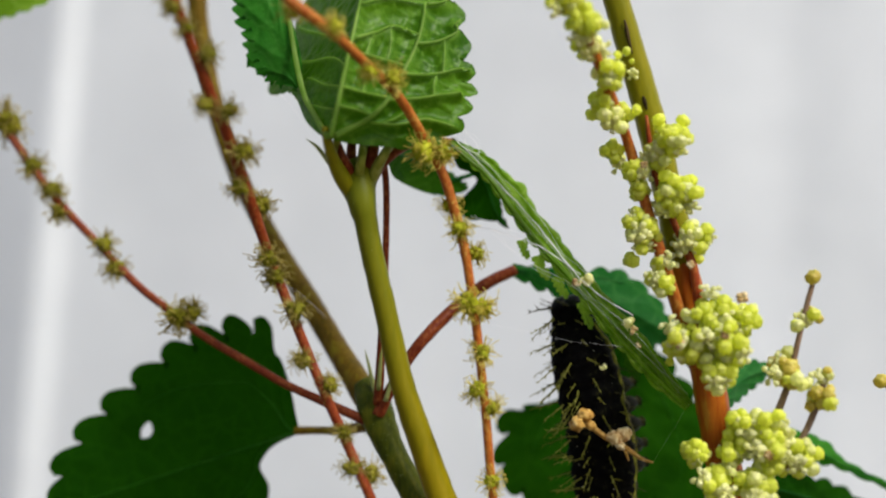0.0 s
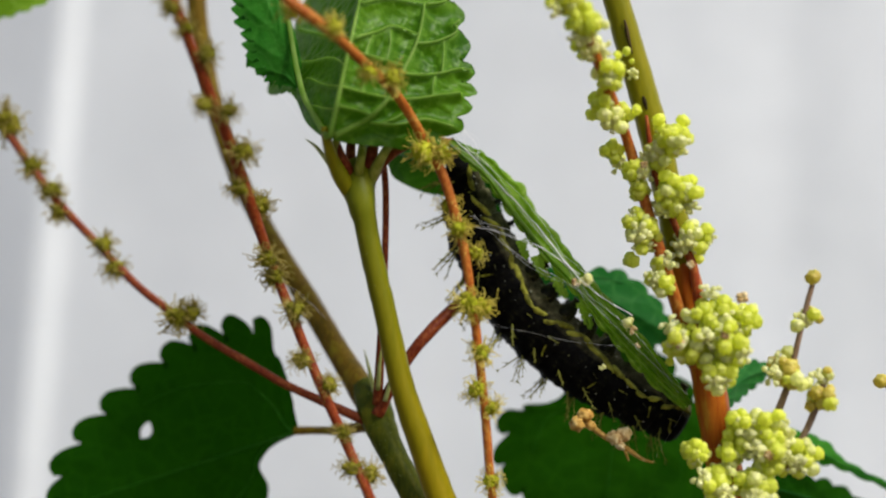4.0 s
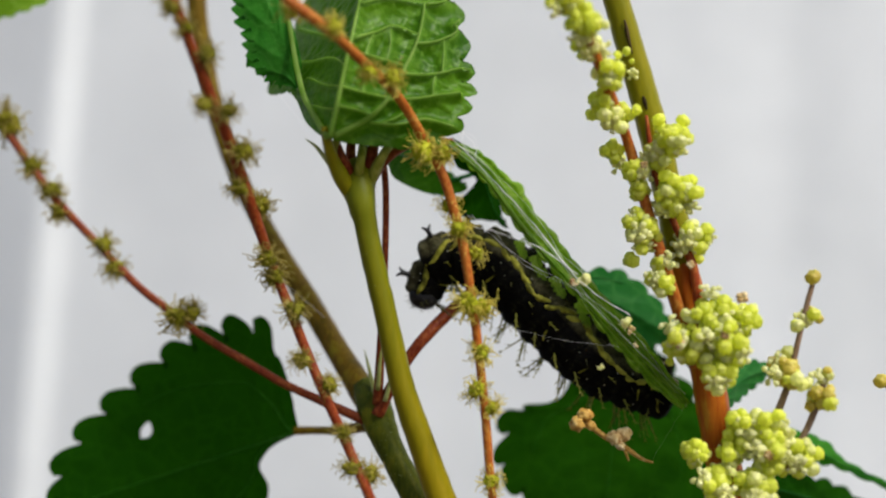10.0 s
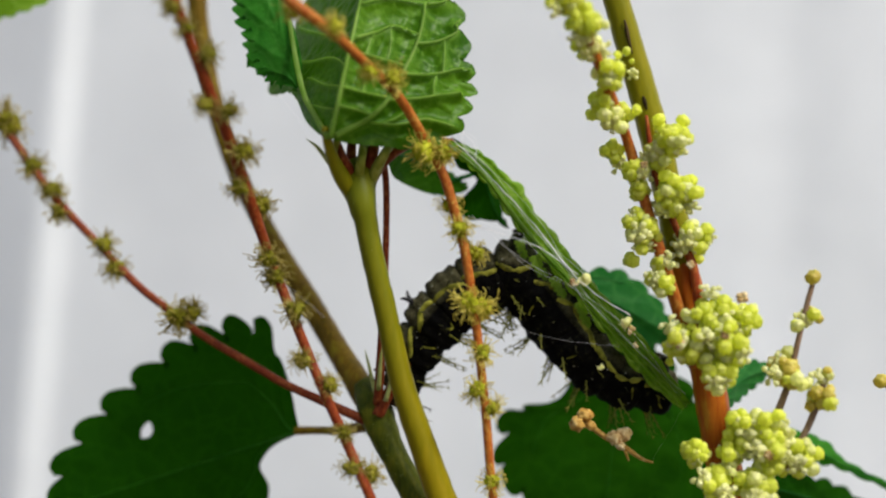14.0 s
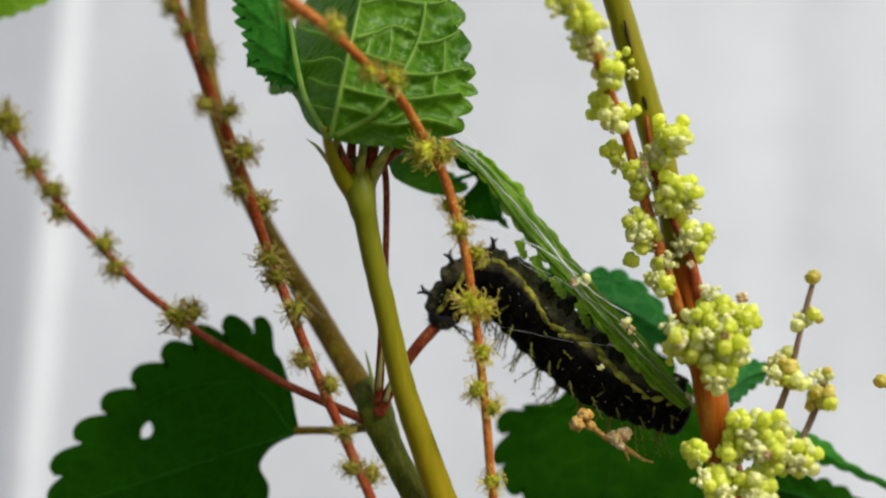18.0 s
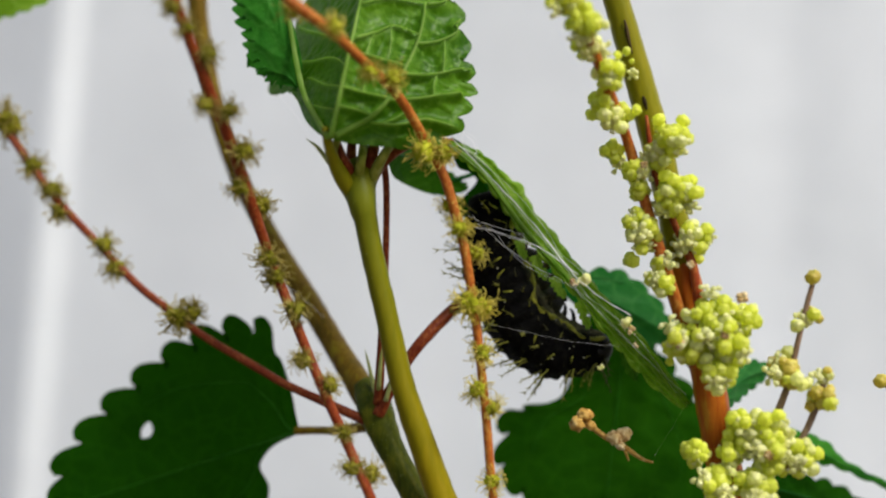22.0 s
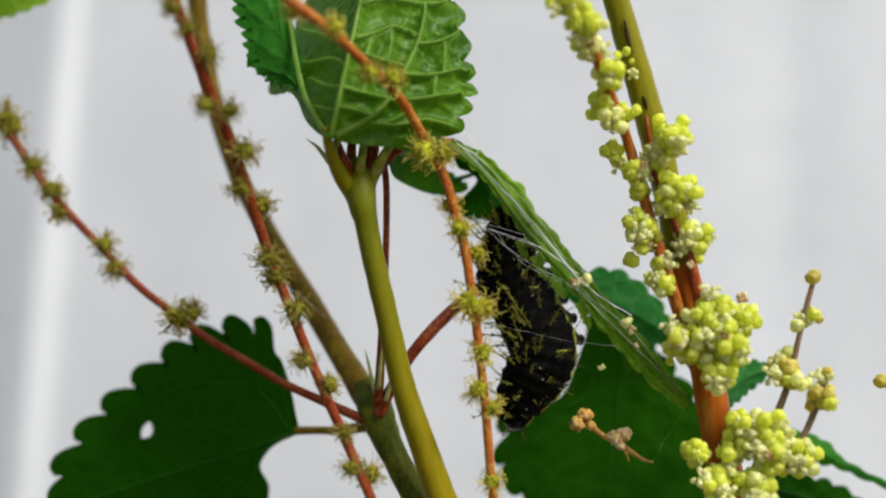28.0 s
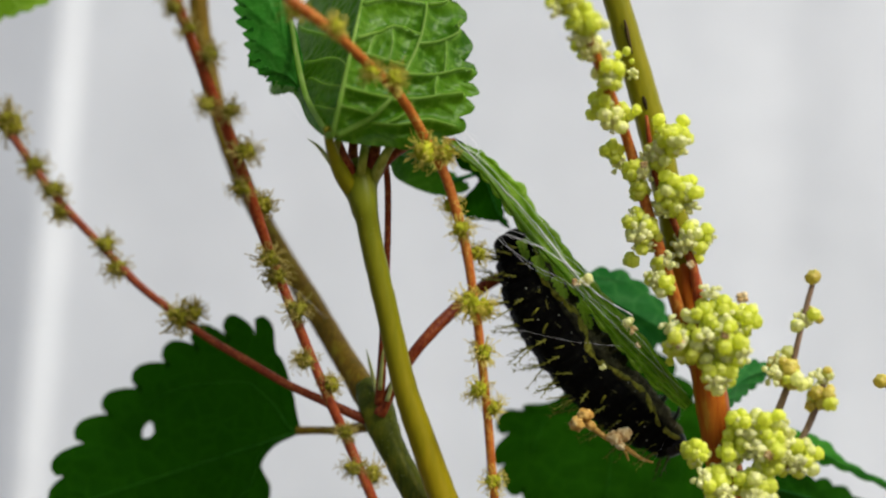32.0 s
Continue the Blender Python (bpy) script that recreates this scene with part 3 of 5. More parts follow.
def fruiting_nettle():
    plant = thing("nettle_plant", None, "tall nettle with olive stems, toothed leaves and red fruiting spikes", "plant", "nettles")
    main = [(-9.4, 3.4, 629.7, 0.62), (-9.3, 2.8, 628.9, 1.72), (-9.3, 2.0, 627.9, 2.19), (-9.1, 1.0, 626.7, 1.94), (-8.8, 0.3, 625.5, 1.62), (-8.5, 0.0, 624.1, 1.41), (-8.2, 0.0, 622.6, 1.23), (-7.6, 0.0, 619.5, 1.20), (-6.2, 0.0, 613.5, 1.20), (-4.4, 0.0, 605.7, 1.29), (-2.2, 0.0, 599.1, 1.44), (-0.2, 0.0, 593.5, 1.56), (2.8, 0.0, 586.4, 1.80), (5.9, 2.0, 573.7, 1.95), (11.1, 6.0, 509.5, 2.26), (16.3, 8.0, 297.5, 2.80), (17.6, 8.0, -20.5, 3.31)]
    stem("stem", main, M_STEM_GRADED, plant, "smooth olive-yellow stem")
    hairs("stem_hair", main[:9], plant, 260, 0.35, 5, M_PALE, thick=0.02)
    back = [(-30.7, 24.0, 667.0, 1.14), (-31.0, 24.0, 655.7, 1.21), (-31.0, 24.0, 650.0, 1.21), (-30.0, 24.0, 643.6, 1.14), (-28.1, 23.0, 636.0, 1.13), (-25.1, 22.0, 628.1, 1.12), (-20.45, 19.8, 620.1, 1.22), (-16.2, 17.4, 613.6, 1.38), (-12.3, 14.0, 607.8, 1.42), (-8.7, 9.9, 602.9, 1.65)]
    stem("stem", back, M_STEM_BROWN, plant, "brownish green ribbed stem", rib=0.06)
    hairs("stem_hair", back[2:], plant, 260, 0.45, 6, M_PALE, thick=0.02)
    fork = [(-9.0, 10.5, 604.1, 1.56), (-7.8, 8.0, 602.1, 1.98), (-7.0, 7.0, 600.0, 1.77), (-5.8, 6.0, 597.5, 1.51), (-4.1, 5.0, 594.5, 1.50), (-2.5, 4.0, 591.6, 1.55), (0.7, 3.0, 585.7, 1.72), (5.9, 3.0, 574.6, 1.97)]
    stem("stem", fork, M_STEM_FORK, plant, "olive green hairy fork of the stem", rib=0.06)
    hairs("stem_hair", fork[:5], plant, 240, 0.6, 8, M_PALE, thick=0.018)
    # thin stalks about the upper node and the fork
    stem("petiole", [(-6.5, 2.5, 629.7, 0.37), (-6.3, 4.5, 626.3, 0.37), (-6.4, 5.0, 619.4, 0.37), (-6.7, 5.0, 612.6, 0.44), (-7.0, 5.0, 607.0, 0.50), (-7.3, 6.0, 602.8, 0.57)], M_SPIKE_DARK, plant, "thin dark red petiole")
    stem("petiole", [(-11.4, -1.0, 631.4, 0.48), (-10.8, -1.0, 629.7, 0.60), (-10.0, 0.0, 628.2, 0.60), (-9.3, 2.0, 625.9, 0.43)], M_SPIKE_DARK, plant, "red petiole")
    stem("petiole", [(-10.5, -2.8, 632.0, 0.18), (-11.2, -2.2, 631.2, 0.35), (-11.5, -1.6, 629.8, 0.41), (-10.8, -0.2, 628.2, 0.48), (-9.7, 2.0, 625.9, 0.37)], M_PETIOLE, plant, "pale green petiole")
    stem("petiole", [(-9.9, 2.0, 631.6, 0.49), (-9.9, 1.5, 629.5, 0.55), (-9.4, 2.0, 625.7, 0.49)], M_SPIKE_DARK, plant, "brownish red petiole")
    stem("petiole", [(-8.5, 3.0, 633.5, 0.43), (-8.5, 0.5, 631.2, 0.48), (-8.7, -1.0, 629.3, 0.48), (-9.1, 0.4, 627.4, 0.54), (-9.1, 2.0, 624.9, 0.37)], M_PETIOLE, plant, "pale green petiole")
    stem("petiole", [(-7.4, 1.0, 631.4, 0.54), (-7.7, 0.5, 629.7, 0.66), (-8.5, 2.0, 626.8, 0.49)], M_SPIKE_DARK, plant, "red petiole")
    stem("petiole", [(-4.9, 3.0, 633.1, 0.37), (-5.5, 0.5, 631.3, 0.42), (-6.2, -1.0, 630.1, 0.48), (-7.3, 0.2, 628.2, 0.60), (-8.5, 2.0, 625.5, 0.43)], M_PETIOLE, plant, "pale green petiole")
    stem("petiole", [(-8.2, 2.0, 626.5, 0.55), (-6.8, 1.2, 629.0, 0.67), (-5.0, 2.0, 630.8, 0.67), (-2.4, 4.0, 631.9, 0.56), (1.0, 5.0, 631.7, 0.44)], M_SPIKE_DARK, plant, "red petiole")
    stem("petiole", [(-12.1, -5.2, 632.4, 0.35), (-11.9, -4.2, 631.0, 0.52), (-11.5, -2.0, 629.2, 0.71), (-10.6, -0.6, 627.3, 0.90), (-9.3, 1.4, 624.8, 0.73)], M_STEM, plant, "olive petiole of the upper leaf")
    stem("petiole", [(-7.3, 6.0, 601.5, 0.75), (-5.9, 6.0, 604.4, 0.63), (-3.9, 6.0, 607.8, 0.63), (-1.5, 7.0, 610.7, 0.70), (1.3, 9.0, 613.3, 0.71), (4.6, 11.0, 615.8, 0.72), (8.3, 12.0, 617.6, 0.66)], M_SPIKE_DARK, plant, "red petiole of the eaten leaf")
    stem("petiole", [(-8.0, 7.5, 600.2, 0.70), (-12.0, 11.0, 599.1, 0.52), (-14.8, 13.0, 598.8, 0.46), (-17.4, 14.0, 598.6, 0.53)], M_STEM_BROWN, plant, "short brown petiole")
    for a, b, c in (((-14.5, -1.0, 631.6), (-13.3, -1.0, 630.7), (-12.0, -1.0, 629.0)), ((-6.7, 4.0, 609.4), (-6.9, 4.0, 607.7), (-7.2, 5.0, 604.5)), ((-8.9, 8.0, 608.7), (-8.4, 8.0, 606.7), (-7.6, 7.0, 603.6)), ((-5.2, 5.0, 607.6), (-5.7, 5.0, 605.8), (-6.4, 5.0, 603.2))):
        part("stipule", tube(bmesh.new(), glide([(*a, 0.03), (*b, 0.2), (*c, 0.3)], 5), 6), M_PALE, plant)

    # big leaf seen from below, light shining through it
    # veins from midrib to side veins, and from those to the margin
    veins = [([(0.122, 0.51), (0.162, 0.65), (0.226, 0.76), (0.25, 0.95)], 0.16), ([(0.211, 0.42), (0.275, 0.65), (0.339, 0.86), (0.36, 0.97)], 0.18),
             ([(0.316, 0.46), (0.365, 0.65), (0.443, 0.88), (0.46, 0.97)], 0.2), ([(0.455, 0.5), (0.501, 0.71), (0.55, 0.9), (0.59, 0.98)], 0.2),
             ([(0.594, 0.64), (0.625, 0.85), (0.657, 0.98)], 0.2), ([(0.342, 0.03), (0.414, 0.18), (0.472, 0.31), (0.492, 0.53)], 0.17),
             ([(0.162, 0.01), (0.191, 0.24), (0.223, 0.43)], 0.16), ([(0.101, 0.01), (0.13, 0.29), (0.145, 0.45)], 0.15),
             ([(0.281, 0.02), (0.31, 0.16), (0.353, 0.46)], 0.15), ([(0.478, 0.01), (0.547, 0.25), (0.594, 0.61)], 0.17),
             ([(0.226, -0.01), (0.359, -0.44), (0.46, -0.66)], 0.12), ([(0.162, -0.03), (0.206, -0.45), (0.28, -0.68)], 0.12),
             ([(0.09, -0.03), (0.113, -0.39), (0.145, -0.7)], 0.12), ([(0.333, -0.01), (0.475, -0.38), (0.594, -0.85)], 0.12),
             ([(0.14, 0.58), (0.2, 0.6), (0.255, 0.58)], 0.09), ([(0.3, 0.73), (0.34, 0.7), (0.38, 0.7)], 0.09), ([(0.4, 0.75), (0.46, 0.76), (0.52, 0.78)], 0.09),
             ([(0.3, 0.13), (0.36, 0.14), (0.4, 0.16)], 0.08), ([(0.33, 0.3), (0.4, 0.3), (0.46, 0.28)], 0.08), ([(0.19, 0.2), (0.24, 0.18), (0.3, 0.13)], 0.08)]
    upper = Blade([(-11.5, -5.5, 631.2), (-9.9, -4.0, 639.3), (-8.7, -1.0, 646.3), (-7.2, 4.0, 656.6), (-5.2, 13.0, 675.6)],
                  [(0, 0.5), (0.02, 4.3), (0.055, 9.2), (0.11, 12.4), (0.22, 13.8), (0.42, 13.4), (0.7, 8.6), (1, 0.3)],
                  [(0, 0.5), (0.04, 4.2), (0.09, 7.4), (0.18, 10.6), (0.27, 13.6), (0.34, 17.5), (0.5, 20), (0.75, 13), (1, 0.3)],
                  tilt=(22, 58), teeth=14, depth=1.7, toothed=(0.1, 0.5), quilt=0.5, seed=2, rows=4.3, across=44,
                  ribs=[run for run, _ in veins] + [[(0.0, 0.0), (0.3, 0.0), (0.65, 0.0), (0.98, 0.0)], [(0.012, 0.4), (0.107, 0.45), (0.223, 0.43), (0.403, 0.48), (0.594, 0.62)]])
    ob = leaf(plant, upper, M_LEAF_UNDER, "bright green nettle leaf seen from below, veins raised", laterals=False, vein_r=0.28, vein_mat=M_LEAF_VEIN)
    upper.vein("side_vein", [(0.012, 0.4), (0.107, 0.45), (0.223, 0.43), (0.403, 0.48), (0.594, 0.62)], 0.28, 0.14, M_LEAF_VEIN, ob, lift=0.15, label="pale raised side vein")
    part("side_vein", tube(bmesh.new(), glide([(-11.8, -5.6, 631.4, 0.34), (-13.4, -2.0, 633.8, 0.35), (-14.8, 0.6, 636.2, 0.33), (-15.7, 2.5, 639.0, 0.31), (-16.3, 4.0, 641.4, 0.28), (-17.1, 5.5, 645.4, 0.25)], 6), 8), M_LEAF_VEIN, ob, "pale raised side vein")
    margin = Blade([(-16.0, 5.5, 637.3), (-17.2, 5.0, 641.0), (-18.6, 5.5, 645.1), (-20.8, 6.5, 650.3), (-23.3, 8.5, 657.1)],
                   [(0, 0.2), (0.1, 0.9), (0.3, 1.6), (0.7, 1.6), (1, 0.2)],
                   [(0, 0.2), (0.05, 0.5), (0.12, 1.3), (0.2, 2.7), (0.32, 3.7), (0.5, 3.4), (0.75, 2.8), (1, 0.3)],
                   tilt=(10, 12), teeth=15, depth=2.3, toothed=(1, 0.02), quilt=0.2, seed=32, sharp=1.0)
    part("folded_margin", margin.mesh(), M_LEAF_TOP, ob, "margin of the leaf folded back, showing its blue-green upper side")
    strip = Blade([(-13.9, 1.0, 633.7), (-16.6, 6.5, 640.0), (-18.9, 8.5, 646.8), (-20.4, 10.0, 651.7)], [(0, 0.2), (0.3, 0.7), (0.6, 1.4), (0.85, 1.9), (1, 1.9)], [(0, 0.2), (0.3, 0.7), (0.6, 1.4), (0.85, 1.9), (1, 1.9)], tilt=(10, 10), teeth=8, depth=0.0, quilt=0.12, seed=52)
    part("folded_strip", strip.mesh(), M_LEAF_PALE, ob, "pale grey-green strip of the leaf's underside along the fold")
    # long narrow teeth at the lower end of the folded margin
    for k, mid in enumerate((((-21.4, 7.0, 642.5), (-21.5, 6.5, 641.3), (-22.0, 7.0, 640.3)), ((-20.6, 7.0, 642.1), (-20.6, 6.5, 640.9), (-21.0, 7.0, 639.8)), ((-19.9, 7.0, 641.8), (-19.8, 6.5, 640.5), (-20.1, 7.0, 639.2)), ((-19.1, 7.0, 641.6), (-19.0, 6.5, 639.9), (-19.3, 7.0, 638.2)), ((-18.4, 7.0, 641.3), (-18.2, 6.5, 639.5), (-18.3, 7.0, 637.8)), ((-17.5, 7.0, 641.1), (-17.1, 6.5, 639.6), (-17.2, 7.0, 638.3)))):
        tooth = Blade(mid, [(0, 0.5), (0.4, 0.5), (0.8, 0.3), (1, 0.05)], [(0, 0.5), (0.4, 0.5), (0.8, 0.3), (1, 0.05)], teeth=3, depth=0.0, quilt=0.02, seed=60 + k, across=4)
        part("leaf_tooth", tooth.mesh(), M_LEAF_TOP, ob, "long narrow tooth of the leaf margin")
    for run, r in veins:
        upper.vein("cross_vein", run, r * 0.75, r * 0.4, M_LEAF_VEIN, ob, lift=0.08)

    lower = Blade([(-17.0, 14.1, 598.6), (-26.0, 16.5, 595.4), (-36.6, 18.5, 591.7), (-47.5, 17.0, 588.3)],
                  [(0, 0.3), (-0.012, 4.5), (-0.008, 8.8), (0.035, 13.0), (0.12, 14.2), (0.26, 14.4), (0.4, 14.2), (0.5, 13.3), (0.64, 11.2), (0.79, 8.6), (0.92, 4.8), (1, 0.2)],
                  [(0, 0.3), (0.14, 0.9), (0.225, 2.8), (0.235, 6), (0.35, 9.5), (0.6, 9), (0.85, 4.5), (1, 0.2)],
                  tilt=(8, 12), teeth=11, depth=3.1, toothed=(0.17, 0.4), quilt=0.25, sharp=0.3, hole=[(0.62, 0.47, 0.022, 0.07)], seed=5)
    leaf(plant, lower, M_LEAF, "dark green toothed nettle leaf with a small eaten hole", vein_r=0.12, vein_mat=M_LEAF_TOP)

    # leaf folded lengthwise and held by silk: the caterpillar's shelter
    fold = Blade([(0.7, 4.0, 631.7), (4.7, 4.0, 628.4), (9.0, 4.0, 622.5), (13.9, 3.0, 617.0), (20.0, 3.0, 610.5), (27.1, 4.0, 602.9)],
                 [(0, 0.5), (0.12, 0.7), (0.3, 0.6), (0.46, 0.7), (0.53, 0.8), (0.61, 0.9), (0.75, 1.4), (0.9, 1.6), (1, 0.9)],
                 [(0, 0.5), (0.1, 1.5), (0.2, 2.1), (0.26, 2.5), (0.3, 3.6), (0.34, 3.2), (0.4, 2.8), (0.46, 3.1), (0.52, 2.6), (0.65, 2.0), (0.85, 1.7), (1, 0.4)],
                 tilt=(16, 42), teeth=17, depth=0.4, quilt=0.1, pleat=2, pleat_depth=0.3, seed=7)
    ob = leaf(plant, fold, M_LEAF_FOLD, "nettle leaf folded lengthwise and tied with silk", laterals=False, vein_r=0.2, vein_mat=M_LEAF_VEIN)
    for v in (-0.5, 0.3, 0.65):
        fold.vein("side_vein", [(0.04, v * 0.6), (0.3, v), (0.6, v * 0.9), (0.97, v * 0.7)], 0.07, 0.04, M_LEAF_VEIN, ob, lift=0.02)
    lobes = (([(10.3, 3.6, 619.3), (10.8, 4.2, 618.0), (11.6, 4.6, 616.6)], 0.9), ([(8.6, 4.0, 621.0), (8.9, 4.4, 620.0), (9.3, 4.8, 618.8)], 0.7),
             ([(12.4, 3.6, 617.0), (12.9, 4.2, 615.8), (13.6, 4.6, 614.6)], 0.8), ([(15.2, 3.8, 614.2), (15.7, 4.4, 612.8), (16.3, 5.0, 611.2)], 0.8),
             ([(20.4, 4.8, 609.6), (20.9, 6.0, 607.4), (21.9, 7.0, 605.2)], 1.1))
    for k, (mid, wide) in enumerate(lobes):
        lobe = Blade(mid, [(0, wide * 0.9), (0.35, wide * 0.7), (0.7, wide * 0.6), (1, 0.1)], [(0, wide * 0.9), (0.3, wide * 0.8), (0.55, wide * 0.3), (0.75, wide * 0.6), (1, 0.1)], tilt=(15, 25), teeth=5, depth=0.3, seed=40 + k)
        part("leaf_lobe", lobe.mesh(), M_LEAF_THIN if k < 4 else M_LEAF_MID, ob, "thin eaten lobe of the folded leaf")
    SWAYING.append(ob)
    inner = Blade([(-6.0, 3.0, 630.5), (-3.1, 9.0, 630.0), (0.8, 12.0, 628.5), (2.8, 12.0, 627.0)],
                  [(0, 0.3), (0.06, 1.4), (0.2, 2.5), (0.5, 3.1), (0.8, 2.2), (1, 0.3)],
                  [(0, 0.3), (0.2, 1.6), (0.45, 1.8), (0.62, 0.4), (0.9, 0.3), (1, 0.2)],
                  tilt=(15, 20), teeth=9, depth=0.4, toothed=(0.6, 0.5), seed=8)
    leaf(plant, inner, M_LEAF_MID, "tattered green leaf piece with an eaten edge", laterals=False, vein_r=0.1, vein_mat=M_LEAF_BLUE)
    # right part of the same tattered leaf, its shade given by darker green
    torn = Blade([(0.8, 5.5, 632.0), (3.5, 9.0, 629.7), (5.1, 12.0, 627.0), (6.0, 12.0, 624.5), (7.5, 12.0, 622.4)],
                 [(0, 0.5), (0.2, 1.7), (0.32, 1.0), (0.42, 0.8), (0.49, 2.8), (0.56, 4.6), (0.68, 4.0), (0.82, 1.0), (1, 0.1)],
                 [(0, 0.4), (0.2, 1.1), (0.5, 1.4), (0.75, 0.9), (0.85, 0.4), (1, 0.1)],
                 tilt=(15, 20), teeth=9, depth=0.3, toothed=(0.5, 0.5), seed=28)
    leaf(plant, torn, M_LEAF, "torn leaf piece with a pointed tip, coloured dark green for shade", laterals=False, vein_r=0.1, vein_mat=M_LEAF_BLUE)
    stem("torn_vein", [(0.4, 12.0, 627.9, 0.33), (1.8, 12.0, 628.2, 0.26), (3.5, 12.0, 628.7, 0.26)], M_LEAF_BLUE, plant, "bare dark vein across an eaten gap", sides=8)
    second = Blade([(7.9, 12.0, 617.6), (14.3, 13.0, 616.0), (21.0, 14.0, 613.1), (28.2, 15.0, 609.0)],
                   [(0, 0.8), (0.15, 1.3), (0.3, 1.7), (0.42, 1.6), (0.55, 2.0), (0.8, 3.2), (1, 0.5)],
                   [(0, 0.8), (0.15, 1.0), (0.4, 2.0), (0.55, 3.6), (0.75, 3.4), (1, 0.5)],
                   tilt=(20, 15), teeth=9, depth=0.9, seed=9)
    leaf(plant, second, M_LEAF_BLUE, "blue-green nettle leaf behind the folded one", vein_r=0.12, vein_mat=M_LEAF_BLUE)

    stem("petiole", [(-30.7, 24.0, 662.8, 0.64), (-41.0, 22.0, 664.3, 0.56), (-51.6, 20.0, 661.0, 0.49), (-58.5, 20.0, 656.8, 0.49)], M_STEM_BROWN, plant, "brown petiole")
    corner = Blade([(-58.6, 20.0, 656.9), (-54.3, 20.0, 654.7), (-50.2, 20.0, 653.3), (-45.3, 20.0, 653.0)], [(0, 0.5), (0.1, 7), (0.3, 7.6), (0.6, 4.6), (0.85, 2), (1, 0.3)], [(0, 0.5), (0.2, 5), (0.5, 4), (1, 0.3)], tilt=(10, 10), teeth=12, depth=0.5, seed=22)
    leaf(plant, corner, M_LEAF_FOLD, "green nettle leaf hanging from the upper stem", laterals=False, vein_r=0.1)

    # fruiting spikes
    spike = stem("fruit_spike", [(-27.1, -13.0, 647.1, 0.49), (-25.3, -12.3, 642.3, 0.54), (-24.2, -10.6, 638.8, 0.55), (-22.8, -8.7, 634.6, 0.56), (-21.5, -7.0, 630.8, 0.57), (-20.0, -4.8, 625.6, 0.58), (-18.1, -2.0, 618.9, 0.53), (-16.2, -2.0, 614.1, 0.53), (-14.2, -2.0, 609.1, 0.53), (-12.2, -3.0, 604.7, 0.53), (-10.4, -3.0, 600.7, 0.53), (-8.3, -4.0, 596.2, 0.52), (-5.5, -4.0, 589.8, 0.58), (-0.8, -5.0, 580.2, 0.63), (3.3, -2.0, 571.6, 0.65), (6.6, 2.0, 564.6, 0.67)], M_SPIKE_MID, plant, "orange-red fruiting spike", steps=6)
    burrs(spike, [(-26.0, -12.7, 643.2, 1.03), (-24.8, -11.8, 641.3, 1.09), (-23.0, -10.7, 639.0, 0.99), (-23.5, -9.6, 634.2, 1.06), (-21.2, -9.3, 633.6, 1.06), (-20.0, -7.5, 629.7, 1.24), (-20.6, -6.1, 626.2, 1.20), (-18.8, -3.3, 624.6, 1.11), (-18.2, -3.0, 619.0, 1.23), (-17.6, -2.0, 617.1, 1.18), (-15.4, -3.0, 613.7, 1.17), (-14.7, -3.0, 608.4, 1.06), (-11.8, -3.0, 605.9, 1.06), (-10.3, -4.0, 601.1, 0.99), (-9.4, -4.0, 597.5, 1.11), (-7.6, -3.0, 596.6, 1.11)], 11, SHADED_BURRS)
    spike = stem("fruit_spike", [(-59.8, 18.0, 642.6, 0.49), (-56.3, 18.0, 638.2, 0.49), (-52.5, 17.7, 633.9, 0.49), (-49.1, 16.9, 629.4, 0.49), (-45.5, 16.0, 625.1, 0.49), (-40.7, 14.8, 620.4, 0.48), (-36.1, 13.6, 615.9, 0.48), (-31.9, 12.5, 612.8, 0.47), (-27.7, 11.4, 609.9, 0.44), (-22.9, 10.1, 607.3, 0.47), (-18.2, 8.8, 604.8, 0.46), (-13.6, 7.5, 602.9, 0.51), (-8.8, 7.0, 600.8, 0.57)], M_SPIKE_DARK, plant, "dark red fruiting spike", steps=6)
    burrs(spike, [(-52.5, 17.7, 635.1, 1.77), (-49.4, 16.9, 630.0, 1.36), (-46.8, 16.3, 627.0, 1.35), (-46.0, 16.1, 624.4, 1.28), (-40.2, 14.6, 620.6, 1.34), (-38.7, 14.3, 617.7, 1.33), (-30.8, 11.3, 612.2, 1.50), (-29.1, 11.8, 612.6, 1.31)], 12, SHADED_BURRS)
    spike = stem("fruit_spike", [(-18.7, -12.0, 648.4, 0.54), (-15.1, -13.0, 644.1, 0.54), (-12.2, -12.2, 642.0, 0.54), (-10.0, -10.4, 640.4, 0.49), (-7.5, -8.1, 638.2, 0.50), (-5.1, -6.0, 636.1, 0.50), (-3.4, -3.8, 633.8, 0.51), (-1.9, -2.0, 631.2, 0.52), (-0.1, -2.0, 627.9, 0.52), (1.1, -2.0, 624.2, 0.52), (2.1, -2.0, 620.4, 0.52), (2.8, -2.0, 616.2, 0.47), (3.4, -2.0, 612.1, 0.47), (3.9, -2.0, 607.6, 0.47), (4.4, -2.0, 602.9, 0.47), (4.8, -2.0, 597.9, 0.47), (5.3, -2.0, 592.3, 0.47), (6.0, 0.0, 583.4, 0.53), (6.6, 5.0, 569.6, 0.75)], M_SPIKE, plant, "orange-red fruiting spike", steps=6)
